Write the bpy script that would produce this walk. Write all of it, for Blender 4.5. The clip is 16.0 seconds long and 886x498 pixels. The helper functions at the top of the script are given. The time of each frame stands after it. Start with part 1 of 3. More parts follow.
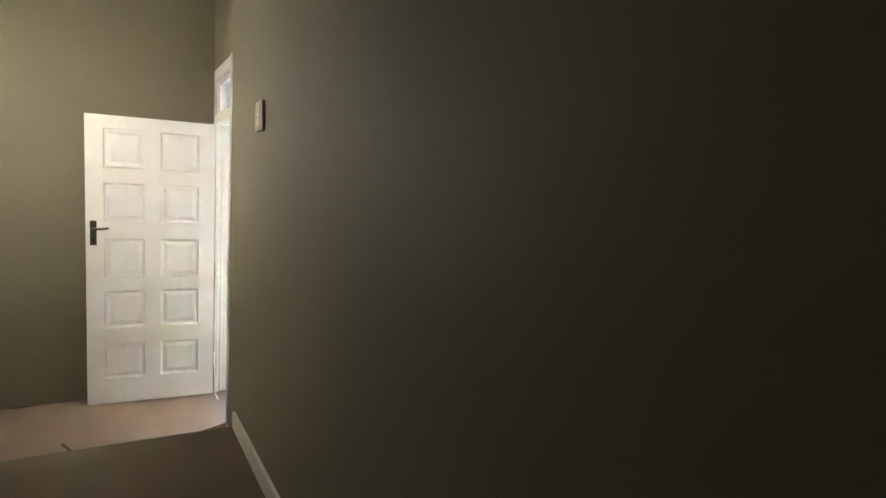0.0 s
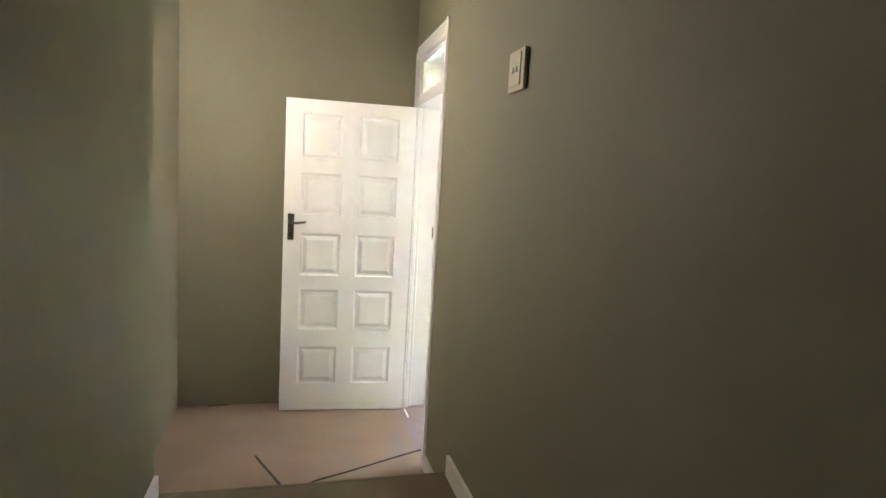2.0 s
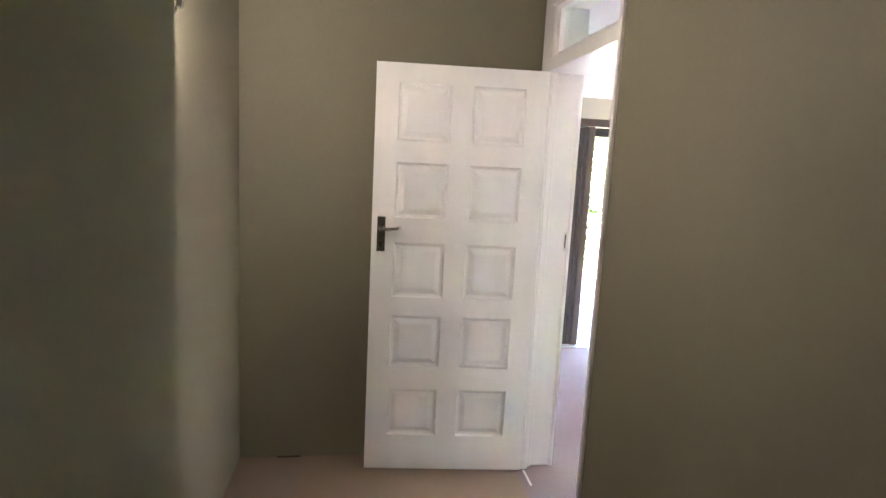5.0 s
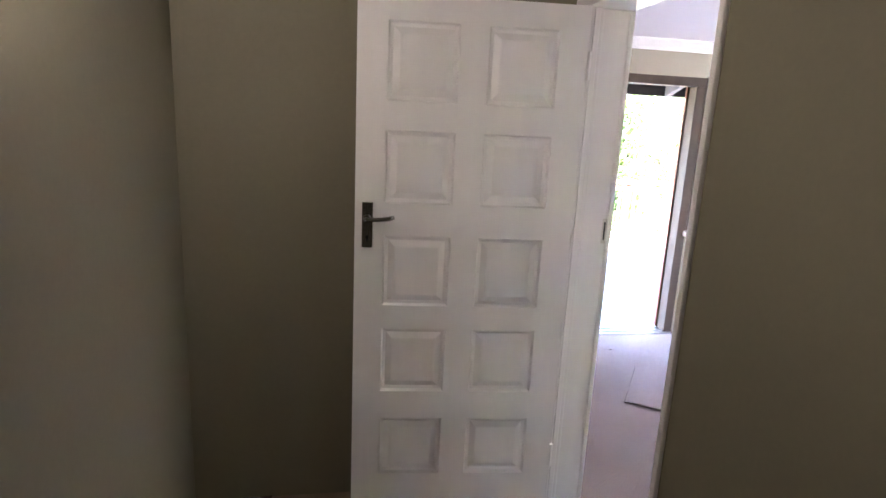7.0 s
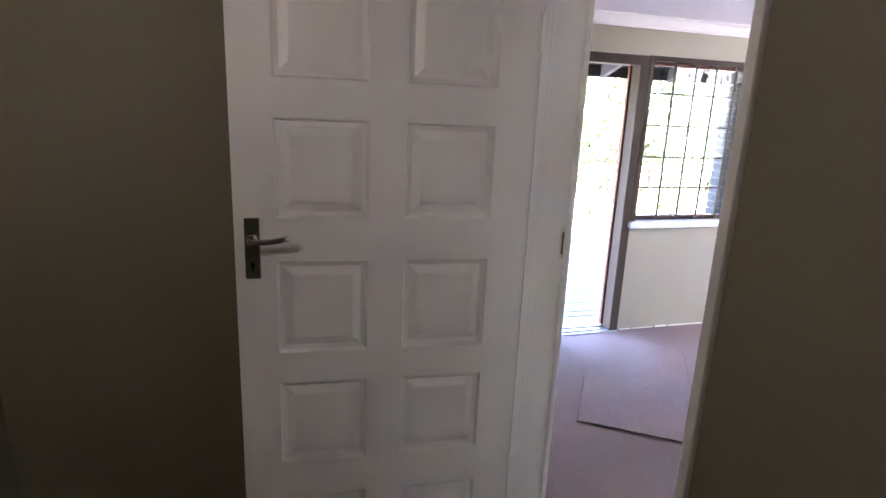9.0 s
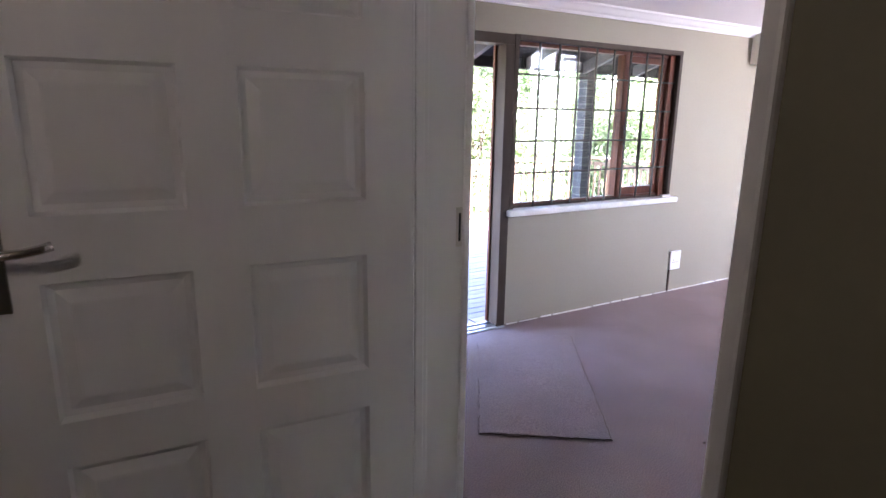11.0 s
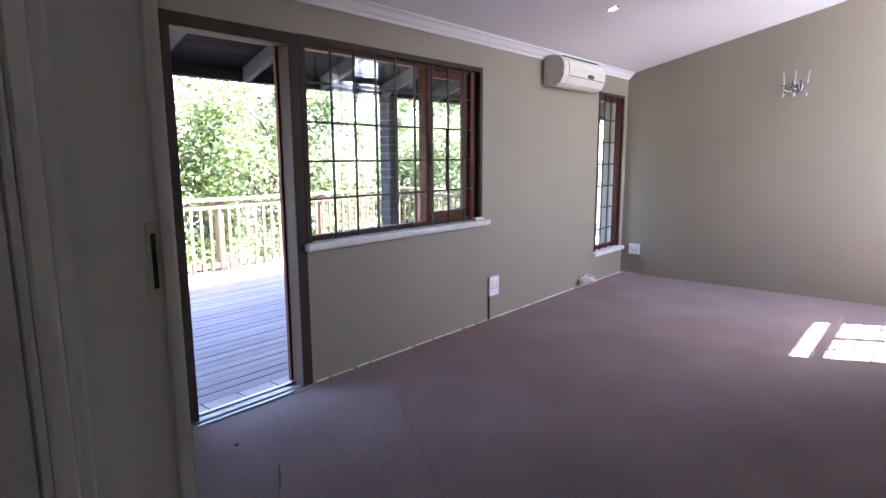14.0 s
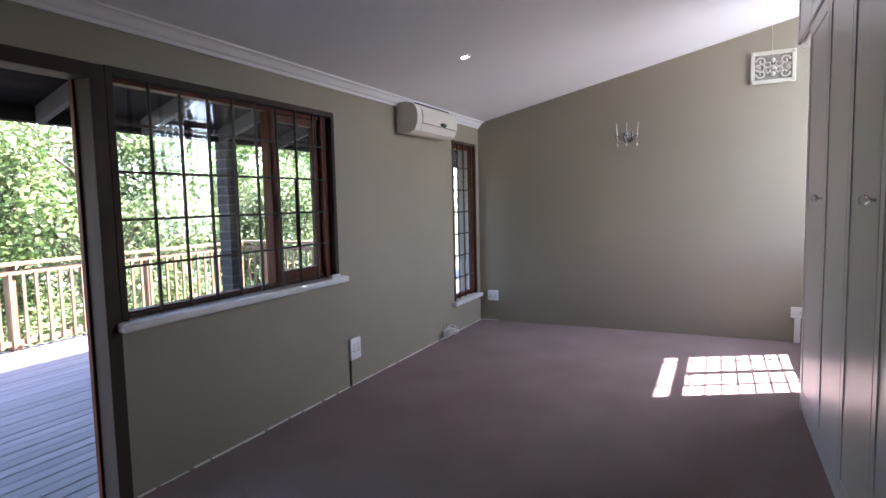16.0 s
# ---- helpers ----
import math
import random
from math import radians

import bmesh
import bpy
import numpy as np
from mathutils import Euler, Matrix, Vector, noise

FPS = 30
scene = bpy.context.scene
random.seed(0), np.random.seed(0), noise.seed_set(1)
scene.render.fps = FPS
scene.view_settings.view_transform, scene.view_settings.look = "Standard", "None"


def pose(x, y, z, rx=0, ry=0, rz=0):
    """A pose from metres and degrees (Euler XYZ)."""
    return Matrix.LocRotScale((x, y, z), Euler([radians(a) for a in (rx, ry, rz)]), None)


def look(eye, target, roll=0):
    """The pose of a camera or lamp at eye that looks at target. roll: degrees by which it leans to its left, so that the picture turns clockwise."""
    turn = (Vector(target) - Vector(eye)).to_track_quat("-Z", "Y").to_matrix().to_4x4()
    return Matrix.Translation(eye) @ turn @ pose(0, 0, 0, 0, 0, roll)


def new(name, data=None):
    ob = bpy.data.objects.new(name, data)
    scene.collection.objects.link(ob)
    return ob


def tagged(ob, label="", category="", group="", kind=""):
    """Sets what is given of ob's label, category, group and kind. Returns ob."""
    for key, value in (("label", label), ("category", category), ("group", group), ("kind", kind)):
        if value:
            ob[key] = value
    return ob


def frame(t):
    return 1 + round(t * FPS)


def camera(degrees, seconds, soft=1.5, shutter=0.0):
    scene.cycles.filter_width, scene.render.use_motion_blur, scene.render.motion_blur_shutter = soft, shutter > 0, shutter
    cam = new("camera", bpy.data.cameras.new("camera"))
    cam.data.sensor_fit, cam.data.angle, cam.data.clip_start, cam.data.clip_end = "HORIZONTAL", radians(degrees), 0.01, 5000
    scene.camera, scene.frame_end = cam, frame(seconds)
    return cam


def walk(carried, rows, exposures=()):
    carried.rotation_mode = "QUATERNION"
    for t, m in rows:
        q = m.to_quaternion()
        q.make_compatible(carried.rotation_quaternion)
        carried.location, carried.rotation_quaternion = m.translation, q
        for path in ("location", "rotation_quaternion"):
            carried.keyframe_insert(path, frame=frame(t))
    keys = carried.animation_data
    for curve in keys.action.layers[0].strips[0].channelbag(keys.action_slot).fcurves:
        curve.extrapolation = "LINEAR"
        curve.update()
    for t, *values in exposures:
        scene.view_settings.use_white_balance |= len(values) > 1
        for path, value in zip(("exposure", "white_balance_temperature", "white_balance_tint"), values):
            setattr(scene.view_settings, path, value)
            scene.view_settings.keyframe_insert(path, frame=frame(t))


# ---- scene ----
cam = camera(75.8, 16.0)

PATH = [
    (0, (-0.533, -6.579, 1.634), (0.47, -4.861, 1.435), 2.9),
    (0.5, (-0.552, -6.337, 1.62), (0.305, -4.542, 1.421), 3.0),
    (1, (-0.579, -6.165, 1.589), (0.154, -4.315, 1.389), 3.1),
    (1.5, (-0.614, -5.974, 1.57), (0.0, -4.082, 1.359), 3.2),
    (2, (-0.64, -5.759, 1.562), (-0.126, -3.839, 1.334), 3.3),
    (2.5, (-0.665, -5.62, 1.568), (-0.244, -3.68, 1.328), 3.2),
    (3, (-0.7, -5.443, 1.586), (-0.348, -3.49, 1.338), 3.2),
    (3.5, (-0.75, -5.241, 1.597), (-0.45, -3.279, 1.352), 3.2),
    (4, (-0.763, -5.106, 1.583), (-0.484, -3.142, 1.329), 3.1),
    (6.5, (-0.765, -4.223, 1.608), (-0.424, -2.294, 1.204), 2.8),
    (7, (-0.729, -4.093, 1.622), (-0.39, -2.171, 1.183), 2.8),
    (7.5, (-0.722, -3.897, 1.629), (-0.335, -1.987, 1.182), 2.7),
    (8, (-0.677, -3.79, 1.64), (-0.264, -1.891, 1.168), 2.8),
    (10.5, (-0.503, -3.265, 1.546), (0.407, -1.544, 1.085), 1.2),
    (11, (-0.462, -3.195, 1.493), (0.527, -1.516, 1.041), 0.8),
    (11.5, (-0.409, -3.114, 1.44), (0.664, -1.487, 0.99), 0.7),
    (12, (-0.376, -3.03, 1.422), (0.807, -1.48, 0.976), 0.4),
    (12.5, (-0.325, -2.981, 1.39), (0.952, -1.503, 0.959), 0.3),
    (13, (-0.228, -2.897, 1.332), (1.118, -1.475, 0.925), 0.1),
    (13.5, (-0.107, -2.826, 1.322), (1.312, -1.463, 0.964), -0.0),
    (14, (-0.017, -2.760, 1.355), (1.464, -1.476, 1.039), -0.3),
    (14.5, (0.053, -2.696, 1.372), (1.651, -1.514, 1.097), -0.6),
    (15, (0.153, -2.608, 1.388), (1.824, -1.532, 1.157), -1.0),
    (15.5, (0.213, -2.536, 1.395), (1.953, -1.57, 1.198), -1.1),
    (16, (0.253, -2.496, 1.389), (2.047, -1.627, 1.222), -1.3),
]
walk(cam, [(t, look(eye, target, roll)) for t, eye, target, roll in PATH],
     [(0, 8.5, 6280, 16), (1.5, 8.65, 6280, 16), (4, 8.35, 6220, 21), (7, 7.2, 6150, 27), (8, 6.85, 6100, 28), (10.5, 5.85, 6050, 32), (13, 5.0, 6100, 33), (14.5, 4.25, 6100, 30), (16, 3.7, 6180, 27)])

# ---- world, sun ----
SUN_WAY = Vector((0.47, -0.90, 1.46)).normalized()          # towards the sun
world = bpy.data.worlds.new("sky")
scene.world = world
world.use_nodes = True
wn = world.node_tree.nodes
wn.clear()
sky = wn.new("ShaderNodeTexSky")
sky.sky_type = "NISHITA"
sky.sun_disc = False
sky.sun_elevation = math.asin(SUN_WAY.z)
sky.sun_rotation = math.atan2(SUN_WAY.x, SUN_WAY.y)
bgd = wn.new("ShaderNodeBackground")
bgd.inputs["Strength"].default_value = 0.15
wout = wn.new("ShaderNodeOutputWorld")
world.node_tree.links.new(sky.outputs[0], bgd.inputs[0])
world.node_tree.links.new(bgd.outputs[0], wout.inputs[0])

sun_data = bpy.data.lights.new("sun", "SUN")
sun_data.energy, sun_data.angle, sun_data.color = 4.5, radians(0.55), (1.0, 0.95, 0.88)
sun = new("sun", sun_data)
sun.matrix_world = look(SUN_WAY * 50, (0, 0, 0))


# daylight that the rear window lets in
rear_d = bpy.data.lights.new("rear_window_sky", "AREA")
rear_d.shape, rear_d.size, rear_d.size_y, rear_d.energy, rear_d.color = "RECTANGLE", 1.1, 1.8, 5.0, (0.88, 0.94, 1.0)
rear_sky = new("rear_window_sky", rear_d)
rear_sky.matrix_world = look((5.75, -3.95, 1.9), (5.75, -2.0, 1.7))

# ---- materials ----


def mat(name, colour, rough=0.6, metal=0.0, vary=0.08, scale=6.0, grain=0.0, grain_scale=220.0, bump=0.0, bump_scale=120.0,
        stretch=(1, 1, 1), tint=None, spec=0.5, per_piece=0.0, trans=0.0, ior=1.45):
    m = bpy.data.materials.new(name)
    m.use_nodes = True
    nt = m.node_tree
    n, ln = nt.nodes, nt.links
    b = n["Principled BSDF"]
    b.inputs["Roughness"].default_value = rough
    b.inputs["Metallic"].default_value = metal
    b.inputs["Specular IOR Level"].default_value = spec
    b.inputs["Transmission Weight"].default_value = trans
    b.inputs["IOR"].default_value = ior
    tc = n.new("ShaderNodeTexCoord")
    mp = n.new("ShaderNodeMapping")
    mp.inputs["Scale"].default_value = stretch
    ln.new(tc.outputs["Object"], mp.inputs[0])
    big = n.new("ShaderNodeTexNoise")
    big.inputs["Scale"].default_value, big.inputs["Detail"].default_value = scale, 5
    ln.new(mp.outputs[0], big.inputs[0])
    ramp = n.new("ShaderNodeValToRGB")
    ramp.color_ramp.elements[0].position, ramp.color_ramp.elements[1].position = 0.3, 0.7
    low = [max(0, c * (1 - vary)) for c in colour] if tint is None else list(tint)
    ramp.color_ramp.elements[0].color = (*low, 1)
    ramp.color_ramp.elements[1].color = (*[min(1, c * (1 + vary * 0.6)) for c in colour], 1)
    ln.new(big.outputs[0], ramp.inputs[0])
    col = ramp.outputs[0]
    if grain:
        g = n.new("ShaderNodeTexNoise")
        g.inputs["Scale"].default_value, g.inputs["Detail"].default_value = grain_scale, 3
        ln.new(mp.outputs[0], g.inputs[0])
        r2 = n.new("ShaderNodeMapRange")
        r2.inputs["From Min"].default_value, r2.inputs["From Max"].default_value = 0.3, 0.7
        r2.inputs["To Min"].default_value, r2.inputs["To Max"].default_value = 1 - grain, 1 + grain
        ln.new(g.outputs[0], r2.inputs[0])
        mx = n.new("ShaderNodeVectorMath")
        mx.operation = "SCALE"
        ln.new(col, mx.inputs[0])
        ln.new(r2.outputs[0], mx.inputs["Scale"])
        col = mx.outputs[0]
    if per_piece:
        oi = n.new("ShaderNodeObjectInfo")
        r3 = n.new("ShaderNodeMapRange")
        r3.inputs["To Min"].default_value, r3.inputs["To Max"].default_value = 1 - per_piece, 1 + per_piece
        ln.new(oi.outputs["Random"], r3.inputs[0])
        m3 = n.new("ShaderNodeVectorMath")
        m3.operation = "SCALE"
        ln.new(col, m3.inputs[0])
        ln.new(r3.outputs[0], m3.inputs["Scale"])
        col = m3.outputs[0]
    ln.new(col, b.inputs["Base Color"])
    if bump:
        bn = n.new("ShaderNodeTexNoise")
        bn.inputs["Scale"].default_value, bn.inputs["Detail"].default_value = bump_scale, 4
        ln.new(mp.outputs[0], bn.inputs[0])
        bp = n.new("ShaderNodeBump")
        bp.inputs["Strength"].default_value, bp.inputs["Distance"].default_value = bump, 0.004
        ln.new(bn.outputs[0], bp.inputs["Height"])
        ln.new(bp.outputs[0], b.inputs["Normal"])
    return m


def glass_mat(name, colour=(0.93, 0.97, 0.96)):
    """Thin pane: clear with a mirror gloss that grows at a slant."""
    m = bpy.data.materials.new(name)
    m.use_nodes = True
    n, ln = m.node_tree.nodes, m.node_tree.links
    n.clear()
    t, g, x, f, o = (n.new("ShaderNode" + k) for k in ("BsdfTransparent", "BsdfGlossy", "MixShader", "LayerWeight", "OutputMaterial"))
    t.inputs[0].default_value = (*colour, 1)
    g.inputs["Roughness"].default_value = 0.02
    pw, ad = n.new("ShaderNodeMath"), n.new("ShaderNodeMath")
    pw.operation, ad.operation = "POWER", "MULTIPLY_ADD"
    pw.inputs[1].default_value, ad.inputs[1].default_value, ad.inputs[2].default_value = 4.0, 0.6, 0.035
    ln.new(f.outputs["Facing"], pw.inputs[0]), ln.new(pw.outputs[0], ad.inputs[0]), ln.new(ad.outputs[0], x.inputs[0])
    ln.new(t.outputs[0], x.inputs[1]), ln.new(g.outputs[0], x.inputs[2]), ln.new(x.outputs[0], o.inputs[0])
    return m


def glow(name, colour, strength):
    m = bpy.data.materials.new(name)
    m.use_nodes = True
    b = m.node_tree.nodes["Principled BSDF"]
    b.inputs["Base Color"].default_value = (*colour, 1)
    b.inputs["Emission Color"].default_value = (*colour, 1)
    b.inputs["Emission Strength"].default_value = strength
    return m


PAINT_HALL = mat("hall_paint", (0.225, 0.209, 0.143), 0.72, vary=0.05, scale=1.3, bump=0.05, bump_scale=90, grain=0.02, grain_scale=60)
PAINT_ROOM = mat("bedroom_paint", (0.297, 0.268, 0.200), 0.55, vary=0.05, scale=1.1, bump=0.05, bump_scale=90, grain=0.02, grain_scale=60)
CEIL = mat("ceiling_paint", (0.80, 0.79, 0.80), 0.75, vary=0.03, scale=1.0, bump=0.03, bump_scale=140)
WHITE = mat("white_gloss_paint", (0.86, 0.85, 0.84), 0.33, vary=0.03, scale=3.0, bump=0.06, bump_scale=30, stretch=(3, 3, 0.6))
WARD = mat("wardrobe_paint", (0.66, 0.64, 0.62), 0.32, vary=0.03, scale=2.0, bump=0.04, bump_scale=40)
SKIRT = mat("skirting_paint", (0.72, 0.70, 0.64), 0.4, vary=0.06, scale=8.0, bump=0.05)
CARPET = mat("carpet_pile", (0.29, 0.228, 0.222), 0.97, vary=0.12, scale=2.2, grain=0.38, grain_scale=190, bump=0.9, bump_scale=420, spec=0.1)
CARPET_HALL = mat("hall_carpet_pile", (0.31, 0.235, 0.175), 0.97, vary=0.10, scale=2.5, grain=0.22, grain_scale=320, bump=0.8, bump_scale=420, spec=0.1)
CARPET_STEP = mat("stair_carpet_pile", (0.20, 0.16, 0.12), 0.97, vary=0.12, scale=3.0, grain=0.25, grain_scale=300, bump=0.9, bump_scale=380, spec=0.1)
HEM = mat("carpet_backing", (0.09, 0.065, 0.05), 0.9, vary=0.25, scale=40)
FRAME = mat("weathered_frame_paint", (0.058, 0.041, 0.030), 0.62, spec=0.2, vary=0.2, scale=10, stretch=(1, 1, 0.2), bump=0.15, bump_scale=60)
WOOD = mat("varnished_wood", (0.095, 0.027, 0.012), 0.5, spec=0.2, vary=0.35, scale=9, stretch=(4, 4, 0.5), grain=0.15, grain_scale=90, bump=0.1)
DARKWOOD = mat("dark_gate_metal", (0.05, 0.04, 0.034), 0.6, spec=0.15, vary=0.2, scale=12)
BAR = mat("bar_enamel", (0.045, 0.038, 0.032), 0.5, spec=0.2, vary=0.2, scale=30)
STEEL = mat("chrome", (0.55, 0.54, 0.53), 0.16, 1.0, vary=0.06, scale=30)
ALU = mat("aluminium_track", (0.42, 0.43, 0.45), 0.35, 1.0, vary=0.1, scale=30)
PLASTIC = mat("cream_plastic", (0.74, 0.71, 0.62), 0.4, vary=0.03, scale=5)
SWITCH = mat("aged_switch_plastic", (0.55, 0.50, 0.38), 0.4, vary=0.05, scale=9)
SOCKET = mat("white_plastic", (0.82, 0.82, 0.80), 0.35, vary=0.02, scale=5)
DARK = mat("dark_slot", (0.02, 0.02, 0.02), 0.6)
PLASTER = mat("white_plaster", (0.78, 0.76, 0.70), 0.7, vary=0.06, scale=20, bump=0.2, bump_scale=80)
MARBLE = mat("painted_sill", (0.70, 0.69, 0.67), 0.4, vary=0.1, scale=12, bump=0.1)
DECK = mat("weathered_deck_board", (0.17, 0.155, 0.155), 0.6, spec=0.3, vary=0.25, scale=3, stretch=(0.35, 6, 6), grain=0.18, grain_scale=30, bump=0.3, bump_scale=40, per_piece=0.14)
RAIL = mat("pale_rail_wood", (0.17, 0.105, 0.062), 0.65, vary=0.25, scale=5, stretch=(2, 2, 0.7), grain=0.1, grain_scale=60, bump=0.15, per_piece=0.12)
ROOF = mat("dark_roof_board", (0.02, 0.017, 0.017), 0.8, spec=0.1, vary=0.3, scale=5, stretch=(0.4, 4, 4))
RAFTER = mat("grey_rafter_paint", (0.095, 0.092, 0.092), 0.7, spec=0.15, vary=0.15, scale=6)
BRICK = mat("grey_brick", (0.055, 0.053, 0.053), 0.9, spec=0.1, vary=0.2, scale=25, bump=0.4, per_piece=0.12)
MORTAR = mat("mortar", (0.10, 0.095, 0.09), 0.9, spec=0.1, vary=0.1, scale=40)
PAVER = mat("threshold_paver", (0.33, 0.29, 0.27), 0.8, vary=0.2, scale=15, bump=0.3, per_piece=0.1)
BARK = mat("bark", (0.10, 0.075, 0.055), 0.9, vary=0.3, scale=10, bump=0.6, bump_scale=30)
EARTH = mat("leaf_litter_ground", (0.07, 0.06, 0.035), 0.95, vary=0.4, scale=3, tint=(0.03, 0.045, 0.018))
FACADE = mat("outer_plaster", (0.34, 0.32, 0.30), 0.8, vary=0.08, scale=2, bump=0.2)
GLASS = glass_mat("window_glass")
CRYSTAL = mat("crystal", (0.95, 0.95, 0.95), 0.03, trans=0.9, ior=1.5)
FROST = mat("frosted_glass", (0.5, 0.49, 0.46), 0.2, vary=0.03, scale=30)
CABLE = mat("white_cable", (0.7, 0.68, 0.64), 0.5)
BULB = glow("lit_bulb", (1.0, 0.9, 0.72), 4.0)
SPOT = glow("lit_spot", (1.0, 0.95, 0.9), 1.5)


def leaf_mat(name, a, b):
    m = bpy.data.materials.new(name)
    m.use_nodes = True
    n, ln = m.node_tree.nodes, m.node_tree.links
    p = n["Principled BSDF"]
    p.inputs["Roughness"].default_value = 0.38
    geo = n.new("ShaderNodeNewGeometry")
    r = n.new("ShaderNodeValToRGB")
    r.color_ramp.elements[0].color, r.color_ramp.elements[1].color = (*a, 1), (*b, 1)
    ln.new(geo.outputs["Random Per Island"], r.inputs[0])
    ln.new(r.outputs[0], p.inputs["Base Color"])
    tr, ad, o = n.new("ShaderNodeBsdfTranslucent"), n.new("ShaderNodeMixShader"), n["Material Output"]
    ad.inputs[0].default_value = 0.35
    ln.new(r.outputs[0], tr.inputs[0])
    ln.new(p.outputs[0], ad.inputs[1]), ln.new(tr.outputs[0], ad.inputs[2]), ln.new(ad.outputs[0], o.inputs[0])
    return m


LEAF_A = leaf_mat("broad_leaf", (0.05, 0.105, 0.03), (0.22, 0.31, 0.10))
LEAF_B = leaf_mat("pale_leaf", (0.10, 0.15, 0.06), (0.27, 0.32, 0.15))

# ---- building helpers ----


def box(bm, x0, x1, y0, y1, z0, z1, bevel=0.0, m=None):
    c = Matrix.Translation(((x0 + x1) / 2, (y0 + y1) / 2, (z0 + z1) / 2)) @ Matrix.Diagonal((abs(x1 - x0), abs(y1 - y0), abs(z1 - z0), 1))
    vs = bmesh.ops.create_cube(bm, size=1, matrix=(m @ c) if m else c)["verts"]
    if bevel:
        es = list({e for v in vs for e in v.link_edges})
        bmesh.ops.bevel(bm, geom=es, offset=bevel, segments=2, affect="EDGES", profile=0.6)


def tube(bm, a, b, r0, r1=None, seg=12):
    a, b = Vector(a), Vector(b)
    q = (b - a).to_track_quat("Z", "Y").to_matrix().to_4x4()
    bmesh.ops.create_cone(bm, cap_ends=True, segments=seg, radius1=r0, radius2=r0 if r1 is None else r1, depth=(b - a).length,
                          matrix=Matrix.Translation((a + b) / 2) @ q)


def ball(bm, c, r, squash=(1, 1, 1), u=14, v=8):
    bmesh.ops.create_uvsphere(bm, u_segments=u, v_segments=v, radius=r, matrix=Matrix.Translation(c) @ Matrix.Diagonal((*squash, 1)))


def chain(bm, pts, r, seg=8):
    """A bent rod through the points."""
    rings = []
    pts = [Vector(p) for p in pts]
    for i, p in enumerate(pts):
        d = (pts[min(i + 1, len(pts) - 1)] - pts[max(i - 1, 0)]).normalized()
        q = d.to_track_quat("Z", "Y")
        rings.append([bm.verts.new(p + q @ Vector((r * math.cos(k * 2 * math.pi / seg), r * math.sin(k * 2 * math.pi / seg), 0))) for k in range(seg)])
    for s, t in zip(rings, rings[1:]):
        for k in range(seg):
            bm.faces.new((s[k], s[(k + 1) % seg], t[(k + 1) % seg], t[k]))
    bm.faces.new(rings[0][::-1]), bm.faces.new(rings[-1])


def profile(bm, pts, a, b, axis):
    """A moulding: a closed section of (u, z) points drawn from a to b along the axis."""
    place = (lambda s, u, z: (s, u, z)) if axis == "x" else (lambda s, u, z: (u, s, z))
    ra, rb = [[bm.verts.new(place(s, u, z)) for u, z in pts] for s in (a, b)]
    n = len(pts)
    for k in range(n):
        bm.faces.new((ra[k], ra[(k + 1) % n], rb[(k + 1) % n], rb[k]))
    bm.faces.new(ra[::-1]), bm.faces.new(rb)
    bmesh.ops.recalc_face_normals(bm, faces=bm.faces)


def part(name, bm, material, parent=None, label="", smooth=False):
    me = bpy.data.meshes.new(name)
    bm.to_mesh(me)
    bm.free()
    me.materials.append(material)
    if smooth:
        for p in me.polygons:
            p.use_smooth = True
    ob = new(name, me)
    ob.parent = parent
    if label:
        ob["label"] = label
    return ob


def thing(name, label, category, at=(0, 0, 0), group="", kind=""):
    ob = new(name)
    ob.location = at
    ob.empty_display_size = 0.1
    return tagged(ob, label, category, group, kind)


def boxed(name, material, boxes, parent=None, label="", bevel=0.0, kind="", category=""):
    bm = bmesh.new()
    for b in boxes:
        box(bm, *b, bevel=bevel)
    ob = part(name, bm, material, parent)
    return tagged(ob, label, category, "", kind)


# ---- the setting ----
# plan: hall right wall x=0.10, upper hall x -1.08..0, end wall y=-1.842, bedroom x 0.25..6.385, y -3.65..0
UP, MID = 0.39, 0.195
ST = "structure"


def slope(y):
    return 2.262 + 0.226 * -y


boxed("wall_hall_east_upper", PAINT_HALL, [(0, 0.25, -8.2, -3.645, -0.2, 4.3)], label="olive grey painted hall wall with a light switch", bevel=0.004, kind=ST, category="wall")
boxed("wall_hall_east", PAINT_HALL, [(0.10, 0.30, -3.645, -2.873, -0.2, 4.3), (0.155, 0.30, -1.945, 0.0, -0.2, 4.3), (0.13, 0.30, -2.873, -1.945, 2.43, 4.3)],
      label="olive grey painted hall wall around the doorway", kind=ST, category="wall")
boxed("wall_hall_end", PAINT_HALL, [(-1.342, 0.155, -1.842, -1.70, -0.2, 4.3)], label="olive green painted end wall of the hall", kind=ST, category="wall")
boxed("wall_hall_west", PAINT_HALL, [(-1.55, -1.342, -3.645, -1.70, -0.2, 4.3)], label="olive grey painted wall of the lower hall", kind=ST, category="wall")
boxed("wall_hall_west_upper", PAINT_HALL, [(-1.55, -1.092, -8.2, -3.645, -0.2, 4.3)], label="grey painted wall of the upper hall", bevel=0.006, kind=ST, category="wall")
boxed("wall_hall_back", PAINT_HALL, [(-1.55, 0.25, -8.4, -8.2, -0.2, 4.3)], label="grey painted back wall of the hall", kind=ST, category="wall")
# unseen ceiling, set high in the dark wall paint to cut bounced light
boxed("ceiling_hall", PAINT_HALL, [(-1.55, 0.30, -8.4, -1.70, 4.0, 4.2)], label="unseen high hall ceiling, kept dark to cut bounced light", kind=ST, category="ceiling")
boxed("floor_hall", CARPET_HALL, [(-1.55, 0.10, -3.40, -1.70, -0.2, 0.0)], label="beige carpet on the lower hall floor", kind=ST, category="floor")
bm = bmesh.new()
